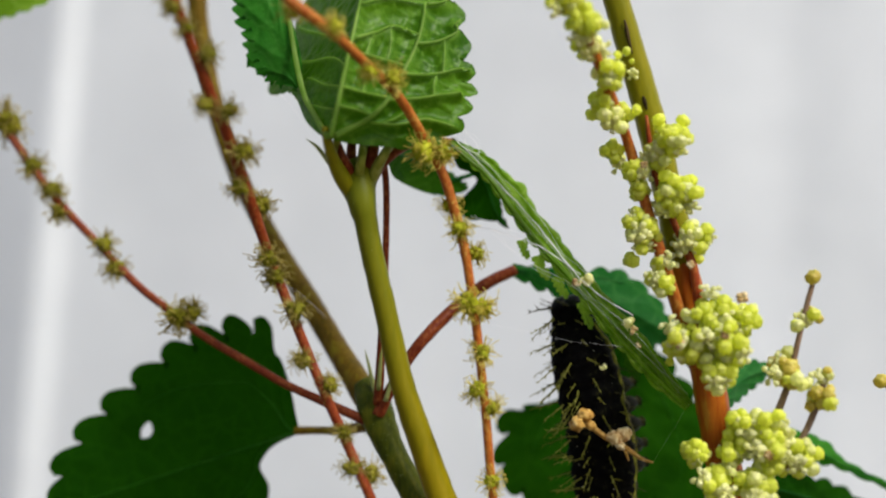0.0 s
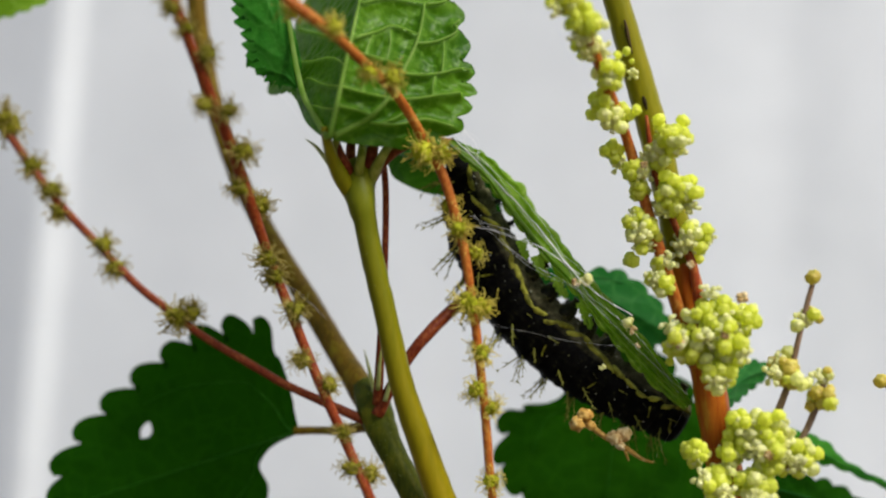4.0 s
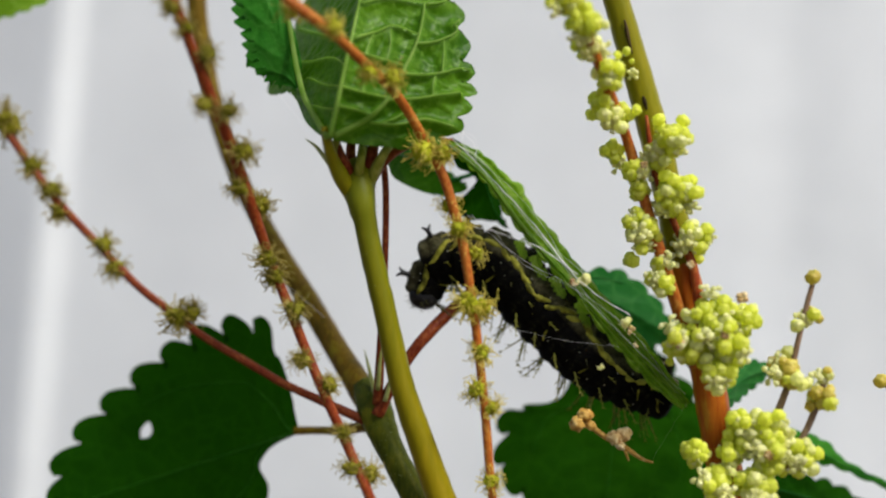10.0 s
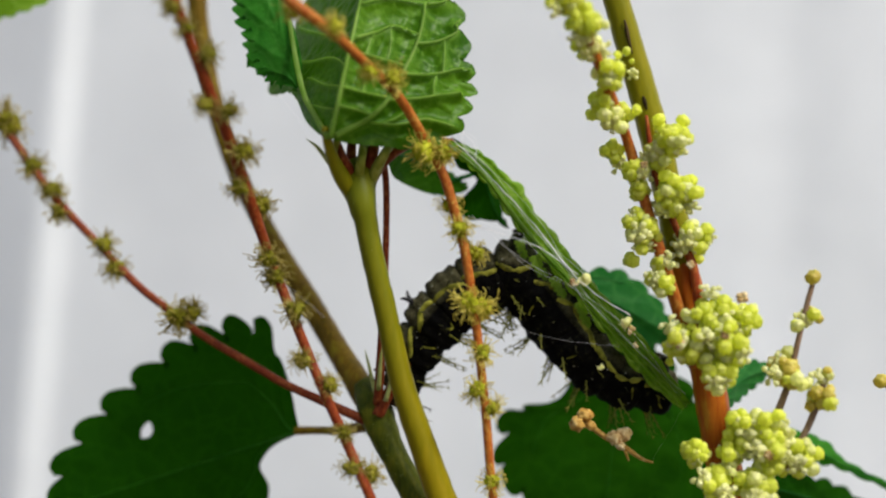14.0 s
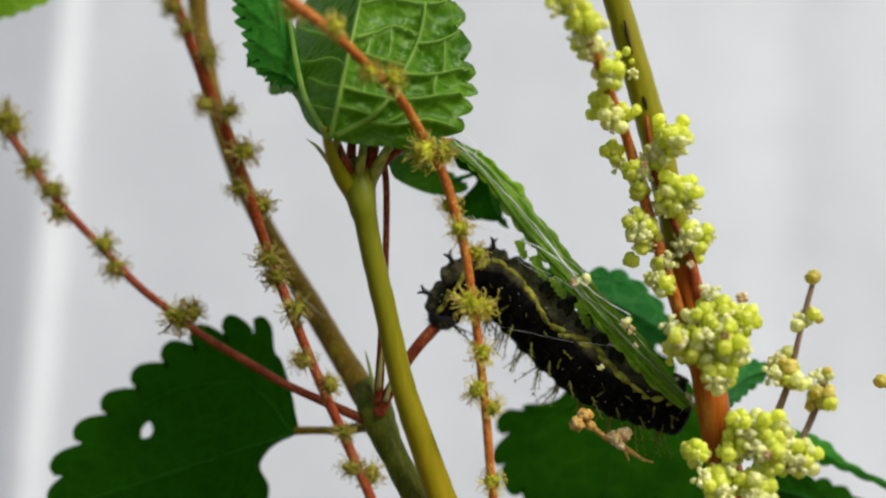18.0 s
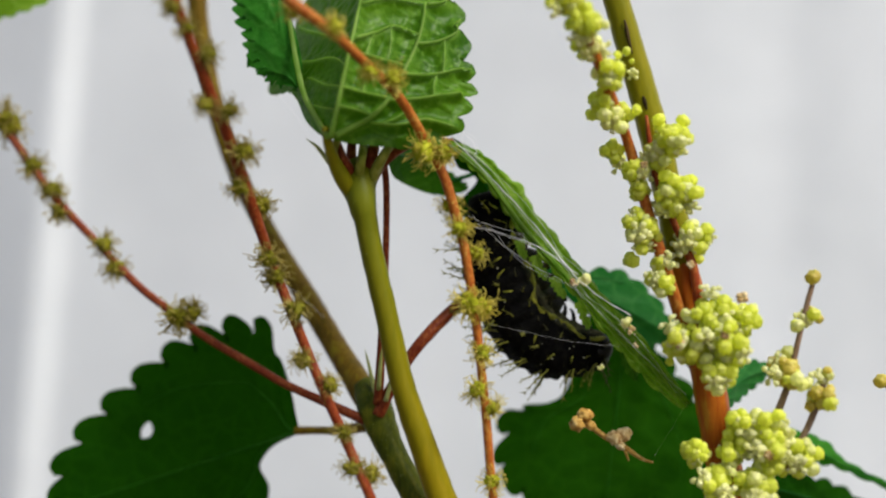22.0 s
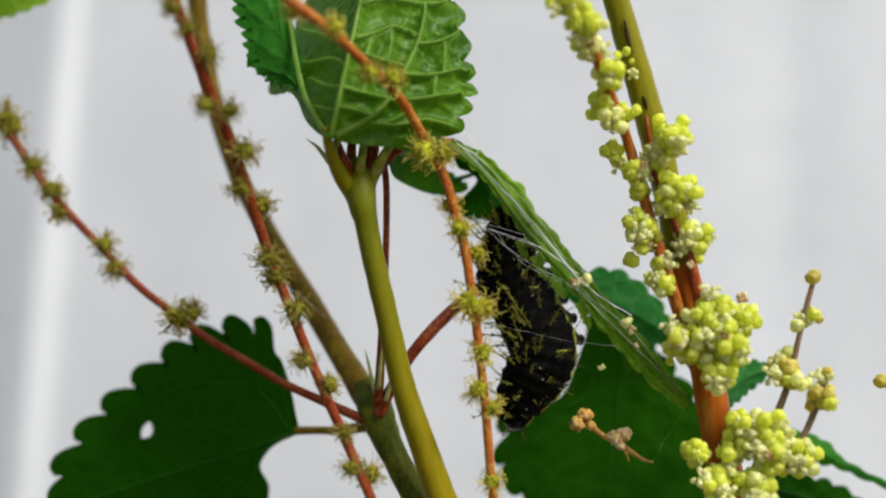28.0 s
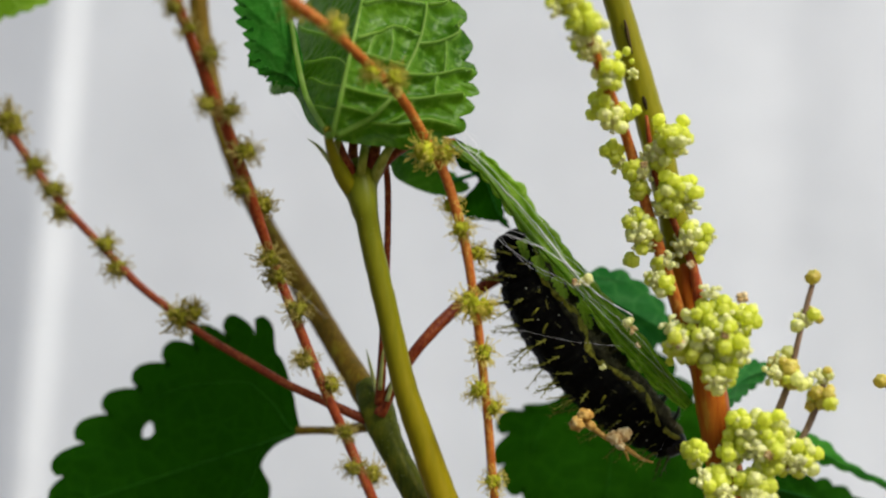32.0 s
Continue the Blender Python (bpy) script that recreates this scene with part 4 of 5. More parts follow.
    burrs(spike, [(-14.6, -12.1, 643.0, 0.98), (-10.6, -11.6, 641.5, 0.98), (-7.3, -8.6, 637.5, 1.01), (-5.1, -7.0, 637.1, 1.14), (-2.1, -3.0, 630.1, 1.41), (-0.2, -2.0, 630.0, 1.30), (0.7, -1.0, 624.5, 1.19), (1.6, -3.0, 622.1, 1.23), (3.4, -1.0, 619.5, 1.07), (2.6, -3.0, 614.3, 1.41), (4.0, -2.0, 613.9, 1.12), (4.0, -2.0, 609.2, 1.18), (3.4, -3.0, 605.4, 1.17), (5.1, -2.0, 603.4, 1.06), (5.0, -2.0, 595.7, 1.18)], 13)
    return plant


NETTLE = fruiting_nettle()


def flowering_nettle():
    plant = thing("nettle_plant", None, "nettle with reddish stem crowded with yellow-green flower buds", "plant", "nettles")
    rows = [(16.8, 3.0, 654.5, 1.41), (18.8, 3.0, 647.1, 1.41), (21.1, 3.0, 639.1, 1.54), (22.6, 3.0, 633.6, 1.60), (24.3, 3.0, 626.8, 1.60), (25.3, 3.0, 621.9, 1.60), (26.0, 3.0, 618.2, 1.60)]
    stem("stem", rows, M_STEM, plant, "olive-yellow upper stem", rib=0.05)
    hairs("stem_hair", rows, plant, 160, 0.3, 15, M_PALE, thick=0.02)
    rows = [(25.9, 3.0, 618.5, 1.60), (26.4, 3.0, 616.4, 1.66), (27.9, 3.0, 610.2, 1.66), (29.1, 3.0, 604.1, 1.78), (30.2, 3.0, 598.0, 1.84), (31.3, 3.0, 592.4, 1.90), (33.5, 3.0, 580.8, 2.03), (38.7, 6.0, 509.5, 2.39), (41.8, 8.0, 297.5, 2.93), (42.5, 8.0, -20.5, 3.44)]
    stem("stem", rows, M_STEM_RED, plant, "orange-red lower stem", rib=0.06)
    for rows in ([(19.5, 1.4, 644.6, 0.12), (19.8, 1.4, 643.1, 0.21), (20.3, 1.4, 641.0, 0.12)], [(21.5, 1.4, 636.4, 0.12), (21.7, 1.5, 635.7, 0.24), (21.9, 1.5, 635.0, 0.12)], [(26.6, 1.3, 618.2, 0.18), (26.9, 1.3, 616.4, 0.30), (27.3, 1.3, 614.9, 0.18)]):
        stem("scar", rows, M_SCAR, plant, "dark lengthwise scar", sides=6, lump=0.3)
    spike = stem("flower_spike", [(10.6, -10.0, 648.3, 0.44), (13.1, -9.3, 643.6, 0.45), (15.5, -6.0, 639.5, 0.52), (17.7, -2.8, 635.3, 0.53), (19.6, 0.0, 631.5, 0.54), (20.8, 0.0, 627.3, 0.60), (22.1, 0.0, 622.8, 0.60), (23.7, 0.0, 617.7, 0.66), (25.5, 1.0, 612.5, 0.73), (27.5, 2.0, 607.3, 0.73)], M_SPIKE, plant, "red flower spike stalk", steps=6)
    spike = stem("flower_spike", [(21.8, 1.2, 634.3, 0.18), (22.6, 1.0, 628.5, 0.36), (24.6, 1.0, 623.1, 0.36), (26.5, 0.0, 618.3, 0.48), (27.1, 0.0, 614.1, 0.48), (28.1, 1.0, 609.2, 0.48)], M_SPIKE_MID, plant, "dark red flower spike stalk", steps=6)
    spots = [(12.3, -9.6, 644.1, 1.78), (13.9, -8.8, 642.0, 1.90), (14.5, -6.2, 640.4, 1.60), (17.0, -5.1, 637.9, 1.85), (16.7, -2.4, 634.8, 1.94), (18.4, -1.7, 634.0, 1.78), (18.2, 1.0, 630.6, 1.33), (19.1, 2.0, 629.6, 0.98), (23.9, -2.0, 631.6, 2.13), (22.6, 0.0, 630.0, 1.68), (20.6, 0.0, 628.3, 1.62), (20.9, 0.0, 626.4, 1.44), (23.9, -1.0, 625.3, 2.03), (25.5, -1.0, 626.0, 1.91), (20.6, 0.0, 623.2, 1.44), (21.4, 0.0, 621.4, 1.98), (20.1, 1.0, 618.7, 1.03), (26.7, 0.0, 621.0, 2.04), (23.3, 0.0, 616.5, 1.68), (23.1, 0.0, 618.3, 1.32), (25.5, -2.0, 610.0, 2.36), (27.7, -2.0, 613.0, 2.36), (29.6, -3.0, 610.1, 2.58), (31.2, -2.0, 612.8, 1.89), (28.5, -3.0, 607.5, 2.35), (26.4, -2.0, 598.8, 1.60), (31.6, -2.0, 601.1, 2.36), (33.9, -3.0, 600.4, 2.46), (36.9, -2.0, 598.3, 2.13), (30.5, -2.0, 598.8, 1.65), (28.4, -3.0, 595.3, 1.99), (32.3, -3.0, 595.3, 2.23), (33.8, -3.0, 597.8, 1.76)]
    spots += [(19.7, 0.2, 641.0, 0.54), (20.1, 0.2, 639.9, 0.48), (20.3, 0.2, 638.8, 0.42)]
    for k, (x, y, z, r) in enumerate(spots):
        flower_cluster(plant, x, y, z, r * (0.92 if k < 20 else 0.96), 100 + k, open_share=0.11 if k < 20 else 0.14 if k < 33 else 0.6, bud=0.74 if k < 20 else 0.78 if k < 33 else 0.5)
    # withered florets among the buds
    for k, (x, y, z, r) in enumerate(((24.2, -4.2, 610.4, 0.6), (30.8, -4.0, 615.0, 0.62), (28.7, -5.4, 611.2, 0.45), (25.6, -3.6, 618.4, 0.4), (21.0, -2.0, 628.8, 0.4), (33.2, -5.4, 599.0, 0.5))):
        bm = bmesh.new()
        for n in range(4):
            w = n * 1.57 + k
            ball(bm, (x + math.cos(w) * r * 0.55, y, z + math.sin(w) * r * 0.55), r * 0.62, 0.8, 0.5, 2, n + k * 3.0)
        part("withered_floret", bm, M_FLORET_DRY, plant, "small brown withered flower")
    # thin side stalks with loose buds
    for rows, buds in (
        ([(33.5, -2.0, 598.8, 0.41), (35.0, -2.0, 602.9, 0.41), (36.1, -2.0, 605.9, 0.35), (37.2, -2.0, 610.6, 0.30), (38.2, -2.0, 614.7, 0.30), (38.9, -2.0, 617.1, 0.24)],
         [(38.8, -2.0, 616.9, 0.95), (38.6, -2.0, 613.2, 1.06), (36.8, -2.0, 612.2, 0.89), (35.9, -2.0, 607.5, 1.65), (36.1, -3.0, 606.5, 1.29)]),
        ([(35.5, -2.0, 597.0, 0.41), (37.6, -2.0, 600.3, 0.35), (38.8, -2.0, 602.9, 0.35), (40.1, -2.0, 606.8, 0.24)],
         [(39.4, -2.0, 604.5, 1.60), (40.1, -2.0, 606.9, 0.95)]),
        ([(32.8, 3.0, 584.4, 0.37), (42.5, 4.0, 587.9, 0.37), (53.0, 4.0, 591.6, 0.37), (53.0, 4.0, 600.3, 0.31), (48.1, 4.0, 605.5, 0.25)], [(48.0, 4.0, 605.5, 0.68)])):
        stem("side_stalk", rows, M_STALK_GREY, plant, "thin brown side stalk", sides=8)
        for k, (x, y, z, r) in enumerate(buds):
            flower_cluster(plant, x, y, z, r, 300 + k, open_share=0.12, bud=0.82, buds=RIPE_BUDS)
    # leaves low on this stem
    hang = Blade([(22.3, 17.0, 613.8), (21.3, 18.0, 603.1), (20.1, 18.0, 592.5), (18.9, 18.0, 581.8)],
                 [(0, 0.5), (0.03, 4.2), (0.1, 4.5), (0.185, 4.9), (0.275, 5.6), (0.366, 6.4), (0.41, 7.6), (0.438, 10), (0.466, 12.4), (0.505, 13.2), (0.56, 13.2), (0.728, 12.6), (1, 0.5)],
                 [(0, 0.5), (0.05, 2.0), (0.185, 4.5), (0.321, 9), (0.456, 12.5), (0.638, 13.5), (0.819, 11), (1, 0.5)],
                 tilt=(10, 14), teeth=11, depth=2.0, toothed=(0.4, 0.1), quilt=0.25, seed=12, sharp=0.6)
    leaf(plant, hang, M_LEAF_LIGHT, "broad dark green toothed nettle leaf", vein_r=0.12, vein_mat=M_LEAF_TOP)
    stem("petiole", [(30.0, 6.0, 602.5, 0.57), (28.8, 13.0, 606.9, 0.53), (25.5, 17.0, 610.2, 0.54), (22.4, 18.0, 610.4, 0.55)], M_STEM, plant, "olive petiole")
    side = Blade([(30.0, 4.0, 603.0), (34.5, 10.0, 605.1), (38.8, 13.0, 606.2)], [(0, 0.4), (0.3, 1.8), (0.7, 1.6), (1, 0.2)], [(0, 0.4), (0.3, 1.5), (0.7, 1.6), (1, 0.2)], tilt=(20, 20), teeth=7, depth=0.5, seed=13)
    leaf(plant, side, M_LEAF_BLUE, "small blue-green leaf behind the flowers", laterals=False, vein_r=0.1, vein_mat=M_LEAF_BLUE)
    side = Blade([(31.0, 4.0, 601.0), (42.4, 12.0, 597.0), (48.0, 14.0, 594.1), (56.9, 14.0, 590.0)], [(0, 0.4), (0.25, 1.4), (0.48, 1.3), (0.6, 0.6), (1, 0.2)], [(0, 0.4), (0.25, 1.5), (0.48, 1.6), (0.6, 0.8), (1, 0.2)], tilt=(20, 30), teeth=9, depth=0.35, seed=14)
    leaf(plant, side, M_LEAF_TOP, "narrow blue-green leaf under the flowers", laterals=False, vein_r=0.1, vein_mat=M_LEAF_BLUE)
    side = Blade([(31.4, 4.0, 594.6), (41.0, 14.0, 591.3), (48.3, 16.0, 588.4), (56.4, 16.0, 582.3)], [(0, 0.4), (0.3, 3), (0.7, 3), (1, 0.2)], [(0, 0.4), (0.3, 2.2), (0.7, 2.6), (1, 0.2)], tilt=(20, 30), teeth=10, depth=0.8, seed=15)
    leaf(plant, side, M_LEAF, "dark green leaf under the flowers", laterals=False, vein_r=0.1, vein_mat=M_LEAF_BLUE)
    return plant


flowering_nettle()


def fallen_floret(x, y, z, r, seed, pale):
    """A shed flower caught in the silk."""
    rnd = random.Random(seed)
    bm = bmesh.new()
    for k in range(5):
        d = Vector((rnd.gauss(0, 1), rnd.gauss(0, 0.6), rnd.gauss(0, 1))).normalized()
        ball(bm, Vector((x, y, z)) + d * r * 0.5, r * rnd.uniform(0.4, 0.6), 0.9, 0.3, 2, k + seed)
    for k in range(4):
        d = Vector((rnd.gauss(0, 1), -abs(rnd.gauss(0, 0.6)), rnd.gauss(0, 1))).normalized()
        a = Vector((x, y, z))
        tube(bm, [(*(a + d * r * 0.7), 0.06), (*(a + d * r * 1.25), 0.04)], 4)
    ob = part("fallen_floret", bm, M_FLORET if pale else M_FLORET_DRY, None)
    SWAYING.append(ob)
    tagged(ob, "small cream shed flower caught in the silk" if pale else "small brown dried flower caught in the silk", "flower", "shed flowers in the silk")


for k, (x, y, z, r) in enumerate(((15.3, 1.6, 616.7, 0.85), (14.3, 1.4, 616.4, 0.55), (19.8, 1.0, 612.1, 0.79), (20.4, 1.0, 611.3, 0.54), (17.3, 2.5, 607.2, 0.43), (20.9, 1.0, 609.7, 0.36))):
    fallen_floret(x, y, z, r, 60 + k, k in (0, 2, 4))


def dried_sprig():
    sprig = thing("dried_sprig", None, "dried orange flower sprig hanging in the silk", "flower")
    stem("stalk", [(14.5, 2.0, 601.7, 0.2), (15.9, 2.0, 600.9, 0.3), (17.7, 2.0, 599.6, 0.3), (19.9, 2.0, 598.4, 0.28), (21.5, 2.5, 597.3, 0.2), (22.8, 3.0, 596.8, 0.12)], M_ORANGE, sprig, sides=8)
    stem("stalk", [(19.3, 2.0, 599.2, 0.18), (19.7, 2.0, 598.1, 0.15), (20.1, 2.4, 597.1, 0.09)], M_ORANGE, sprig, sides=8)
    for n, (x, y, z, r) in enumerate(((14.4, 1.5, 601.2, 0.8), (15.3, 1.9, 602.1, 0.8), (15.9, 1.6, 601.0, 0.55), (18.4, 1.5, 599.7, 0.8), (19.5, 2.0, 600.0, 0.85), (19.0, 1.2, 598.9, 0.5))):
        bm = ball(bmesh.new(), (x, y, z), r, 0.9, 0.5, 3, n * 5.0 + 2)
        part("floret", bm, M_ORANGE if n < 3 else M_FLORET_DRY, sprig, "orange dried bud" if n < 3 else "cream and brown dried bud")


dried_sprig()


def silk_web():
    web = thing("silk_web", None, "white silk threads drawn over the folded leaf", "silk")
    rnd = random.Random(31)
    runs = [([(1.0, 1.5, 632.2), (5.2, 1.2, 627.7), (10.0, 1.0, 622.5), (13.9, 0.6, 617.6), (16.9, 0.4, 614.8), (20.2, 0.4, 612.8)], 1, 0.2, 0.06),
            ([(0.4, 2.0, 632.6), (4.9, 1.4, 628.3), (10.6, 1.0, 622.5), (16.0, 0.5, 615.2)], 3, 1.1, 0.018),
            ([(1.9, 2.0, 633.3), (2.8, 1.4, 631.3), (4.0, 1.0, 629.4)], 5, 1.0, 0.022),
            ([(3.3, 1.8, 622.6), (7.0, 1.2, 621.5), (10.6, 0.8, 620.1), (14.5, 0.6, 617.3)], 1, 0.2, 0.05),
            ([(2.9, 1.8, 623.8), (4.7, 1.4, 622.7), (7.7, 1.0, 621.6), (10.6, 0.8, 620.2)], 2, 0.5, 0.016),
            ([(4.0, 1.8, 622.5), (8.8, 1.2, 619.2), (14.8, 0.6, 615.2), (20.9, 0.6, 610.4), (25.8, 1.0, 604.3)], 2, 1.0, 0.014),
            ([(5.1, 1.0, 612.3), (8.8, 0.6, 611.1), (13.0, 0.2, 610.3), (19.0, 0.2, 609.7)], 1, 0.3, 0.008),
            ([(8.8, 1.0, 620.7), (13.0, 0.6, 619.5), (16.6, 0.4, 612.8)], 2, 1.4, 0.004),
            ([(22.8, 3.0, 596.8), (24.7, 3.5, 599.7), (26.9, 4.0, 603.2)], 1, 0.0, 0.001),
            ([(-17.5, -1.0, 636.4), (-15.1, -1.0, 633.5), (-12.2, -1.0, 629.3)], 2, 0.5, 0.006),
            ([(-18.4, 1.0, 617.2), (-16.0, 6.0, 615.0), (-13.9, 14.0, 611.8)], 2, 0.3, 0.01)]
    for pts, count, spread, r in runs:
        for _ in range(count):
            line = [(p[0] + rnd.gauss(0, spread * 0.5), p[1] + rnd.gauss(0, 0.15), p[2] + rnd.gauss(0, spread * 0.5), r * rnd.uniform(0.6, 1.3)) for p in pts]
            fine = [(p[0] + rnd.gauss(0, 0.035), p[1], p[2] + rnd.gauss(0, 0.035), p[3] * rnd.uniform(0.5, 1.4)) for p in glide(line, 6)]
            part("thread", tube(bmesh.new(), fine, 4), M_SILK, web)
    return web


SWAYING.append(silk_web())


# ---- the caterpillar ----
REST = Vector((14.4, 8.0, 610.5)) * MM


def spine_mesh(name, mat, seed, length):
    """A slender branched spine, root at the origin, pointing up z, in millimetres."""
    rnd = random.Random(seed)
    bm = bmesh.new()
    bend = Vector((rnd.uniform(-0.5, 0.5), rnd.uniform(-0.5, 0.5), 0))
    shaft = glide([(0, 0, -0.4, 0.19), (0, 0, length * 0.2, 0.1), (bend.x * 0.4, bend.y * 0.4, length * 0.6, 0.06), (bend.x, bend.y, length, 0.015)], 4)
    tube(bm, shaft, 6)
    bm.normal_update()
    quads = [f for f in bm.faces if len(f.verts) == 4 and f.calc_center_median().z > length * 0.22 * MM]
    used = set()
    for f in rnd.sample(quads, len(quads)):
        # a thin side bristle drawn out of the shaft in two steps
        vs = list(f.verts)
        if len(used) >= 28 or any(v in used for v in vs):
            continue
        used.update(vs)
        c = f.calc_center_median()
        d = (f.normal + Vector((0, 0, rnd.uniform(0.5, 1.2)))) * length * rnd.uniform(0.08, 0.17) * MM
        bm.faces.remove(f)
        knee = [bm.verts.new(c + (v.co - c) * 0.35 + d * 0.35) for v in vs]
        tip = bm.verts.new(c + d + Vector((0, 0, 0.12 * MM)))
        for k in range(4):
            bm.faces.new((vs[k], vs[(k + 1) % 4], knee[(k + 1) % 4], knee[k]))
            bm.faces.new((knee[k], knee[(k + 1) % 4], tip))
    return mesh_of(name, bm, mat)


def segment_mesh(r, long, seed):
    """A velvety barrel with two wrinkles round it: x along the body towards the tail, z to the back."""
    bm = bmesh.new()
    n, sides = 14, 24
    rings = []
    for i in range(n + 1):
        u = i / n * 2 - 1
        prof = (1 - abs(u) ** 4.5) ** 0.5 if abs(u) < 1 else 0.0
        prof = max(prof, 0.12) * (1 + 0.04 * math.cos(u * 9))
        ring = []
        for k in range(sides):
            w = 2 * math.pi * k / sides
            q = r * prof * (1 + 0.06 * noise.noise(Vector((u * 2, math.cos(w) * 2, math.sin(w) * 2 + seed))) + 0.035 * math.cos(6 * w))
            ring.append(bm.verts.new(Vector((u * long / 2, math.cos(w) * q * 0.95, math.sin(w) * q)) * MM))
        rings.append(ring)
    for ra, rb in zip(rings, rings[1:]):
        for k in range(sides):
            bm.faces.new((ra[k], rb[k], rb[(k + 1) % sides], ra[(k + 1) % sides]))
    bm.faces.new(rings[0])
    bm.faces.new(list(reversed(rings[-1])))
    return mesh_of("segment", bm, M_BODY)


def stripe_mesh(r, long, side, seed):
    """A broken sulphur line low on the flank, with a short stroke above it."""
    bm = bmesh.new()
    for start, end, high, lean in ((-0.8, 0.8, -20, 13 + 5 * math.sin(seed)), (-0.1, 0.5, 14 + 6 * math.sin(seed * 2), -26)):
        rows = []
        for i in range(8):
            f = i / 7
            u = start + (end - start) * f
            w = radians(high + lean * math.sin(f * 3.1 + seed))
            q = r * (1 - abs(u) ** 6) ** 0.5
            thick = (0.44 if start < -0.5 else 0.15) * (0.35 + 0.65 * math.sin(math.pi * (0.05 + 0.9 * f))) * (0.9 + 0.3 * noise.noise(Vector((f * 4, seed, high))))
            rows.append((u * long * 0.5, -side * math.cos(w) * q * 0.89, math.sin(w) * q * 0.94, max(thick, 0.05)))
        tube(bm, glide(rows, 2), 7, 0.25)
    return mesh_of("stripe", bm, M_STRIPE)


SPINES_DARK = [spine_mesh("spine", M_SPINE, k, 2.6) for k in range(3)]
SPINES_PALE = [spine_mesh("spine", M_SPINE_PALE, 7 + k, 3.4) for k in range(4)]


def leg_mesh(name, r, long, mat, hook):
    bm = bmesh.new()
    tube(bm, glide([(0, 0, 0.5, r), (0, 0, -long * 0.4, r * 0.85), (hook * 0.4, 0, -long * 0.8, r * 0.6), (hook, 0, -long, r * 0.35)], 3), 8, 0.1)
    return mesh_of(name, bm, mat)


def proleg_mesh():
    """A fleshy cone that ends in a clasping foot."""
    bm = bmesh.new()
    tube(bm, glide([(0, 0, 0.6, 1.25), (0, 0, -0.4, 1.0), (0, 0, -1.1, 0.65), (0, 0, -1.5, 0.5), (0, 0, -1.75, 0.65), (0, 0, -1.9, 0.5)], 3), 10, 0.14)
    return mesh_of("proleg", bm, M_PROLEG)


PROLEG = proleg_mesh()
LEG = leg_mesh("leg", 0.3, 1.6, M_HEAD, -0.5)


def child(name, mesh, parent, location, direction=None, label=""):
    ob = new(name, mesh)
    ob.parent = parent
    ob.location = Vector(location) * MM
    if direction is not None:
        ob.rotation_mode = "QUATERNION"
        ob.rotation_quaternion = Vector(direction).to_track_quat("Z", "Y")
    if label:
        ob["label"] = label
    return ob


RADII = [2.35, 3.1, 3.6, 3.8, 3.9, 3.95, 3.95, 3.9, 3.8, 3.6, 3.25, 2.75]


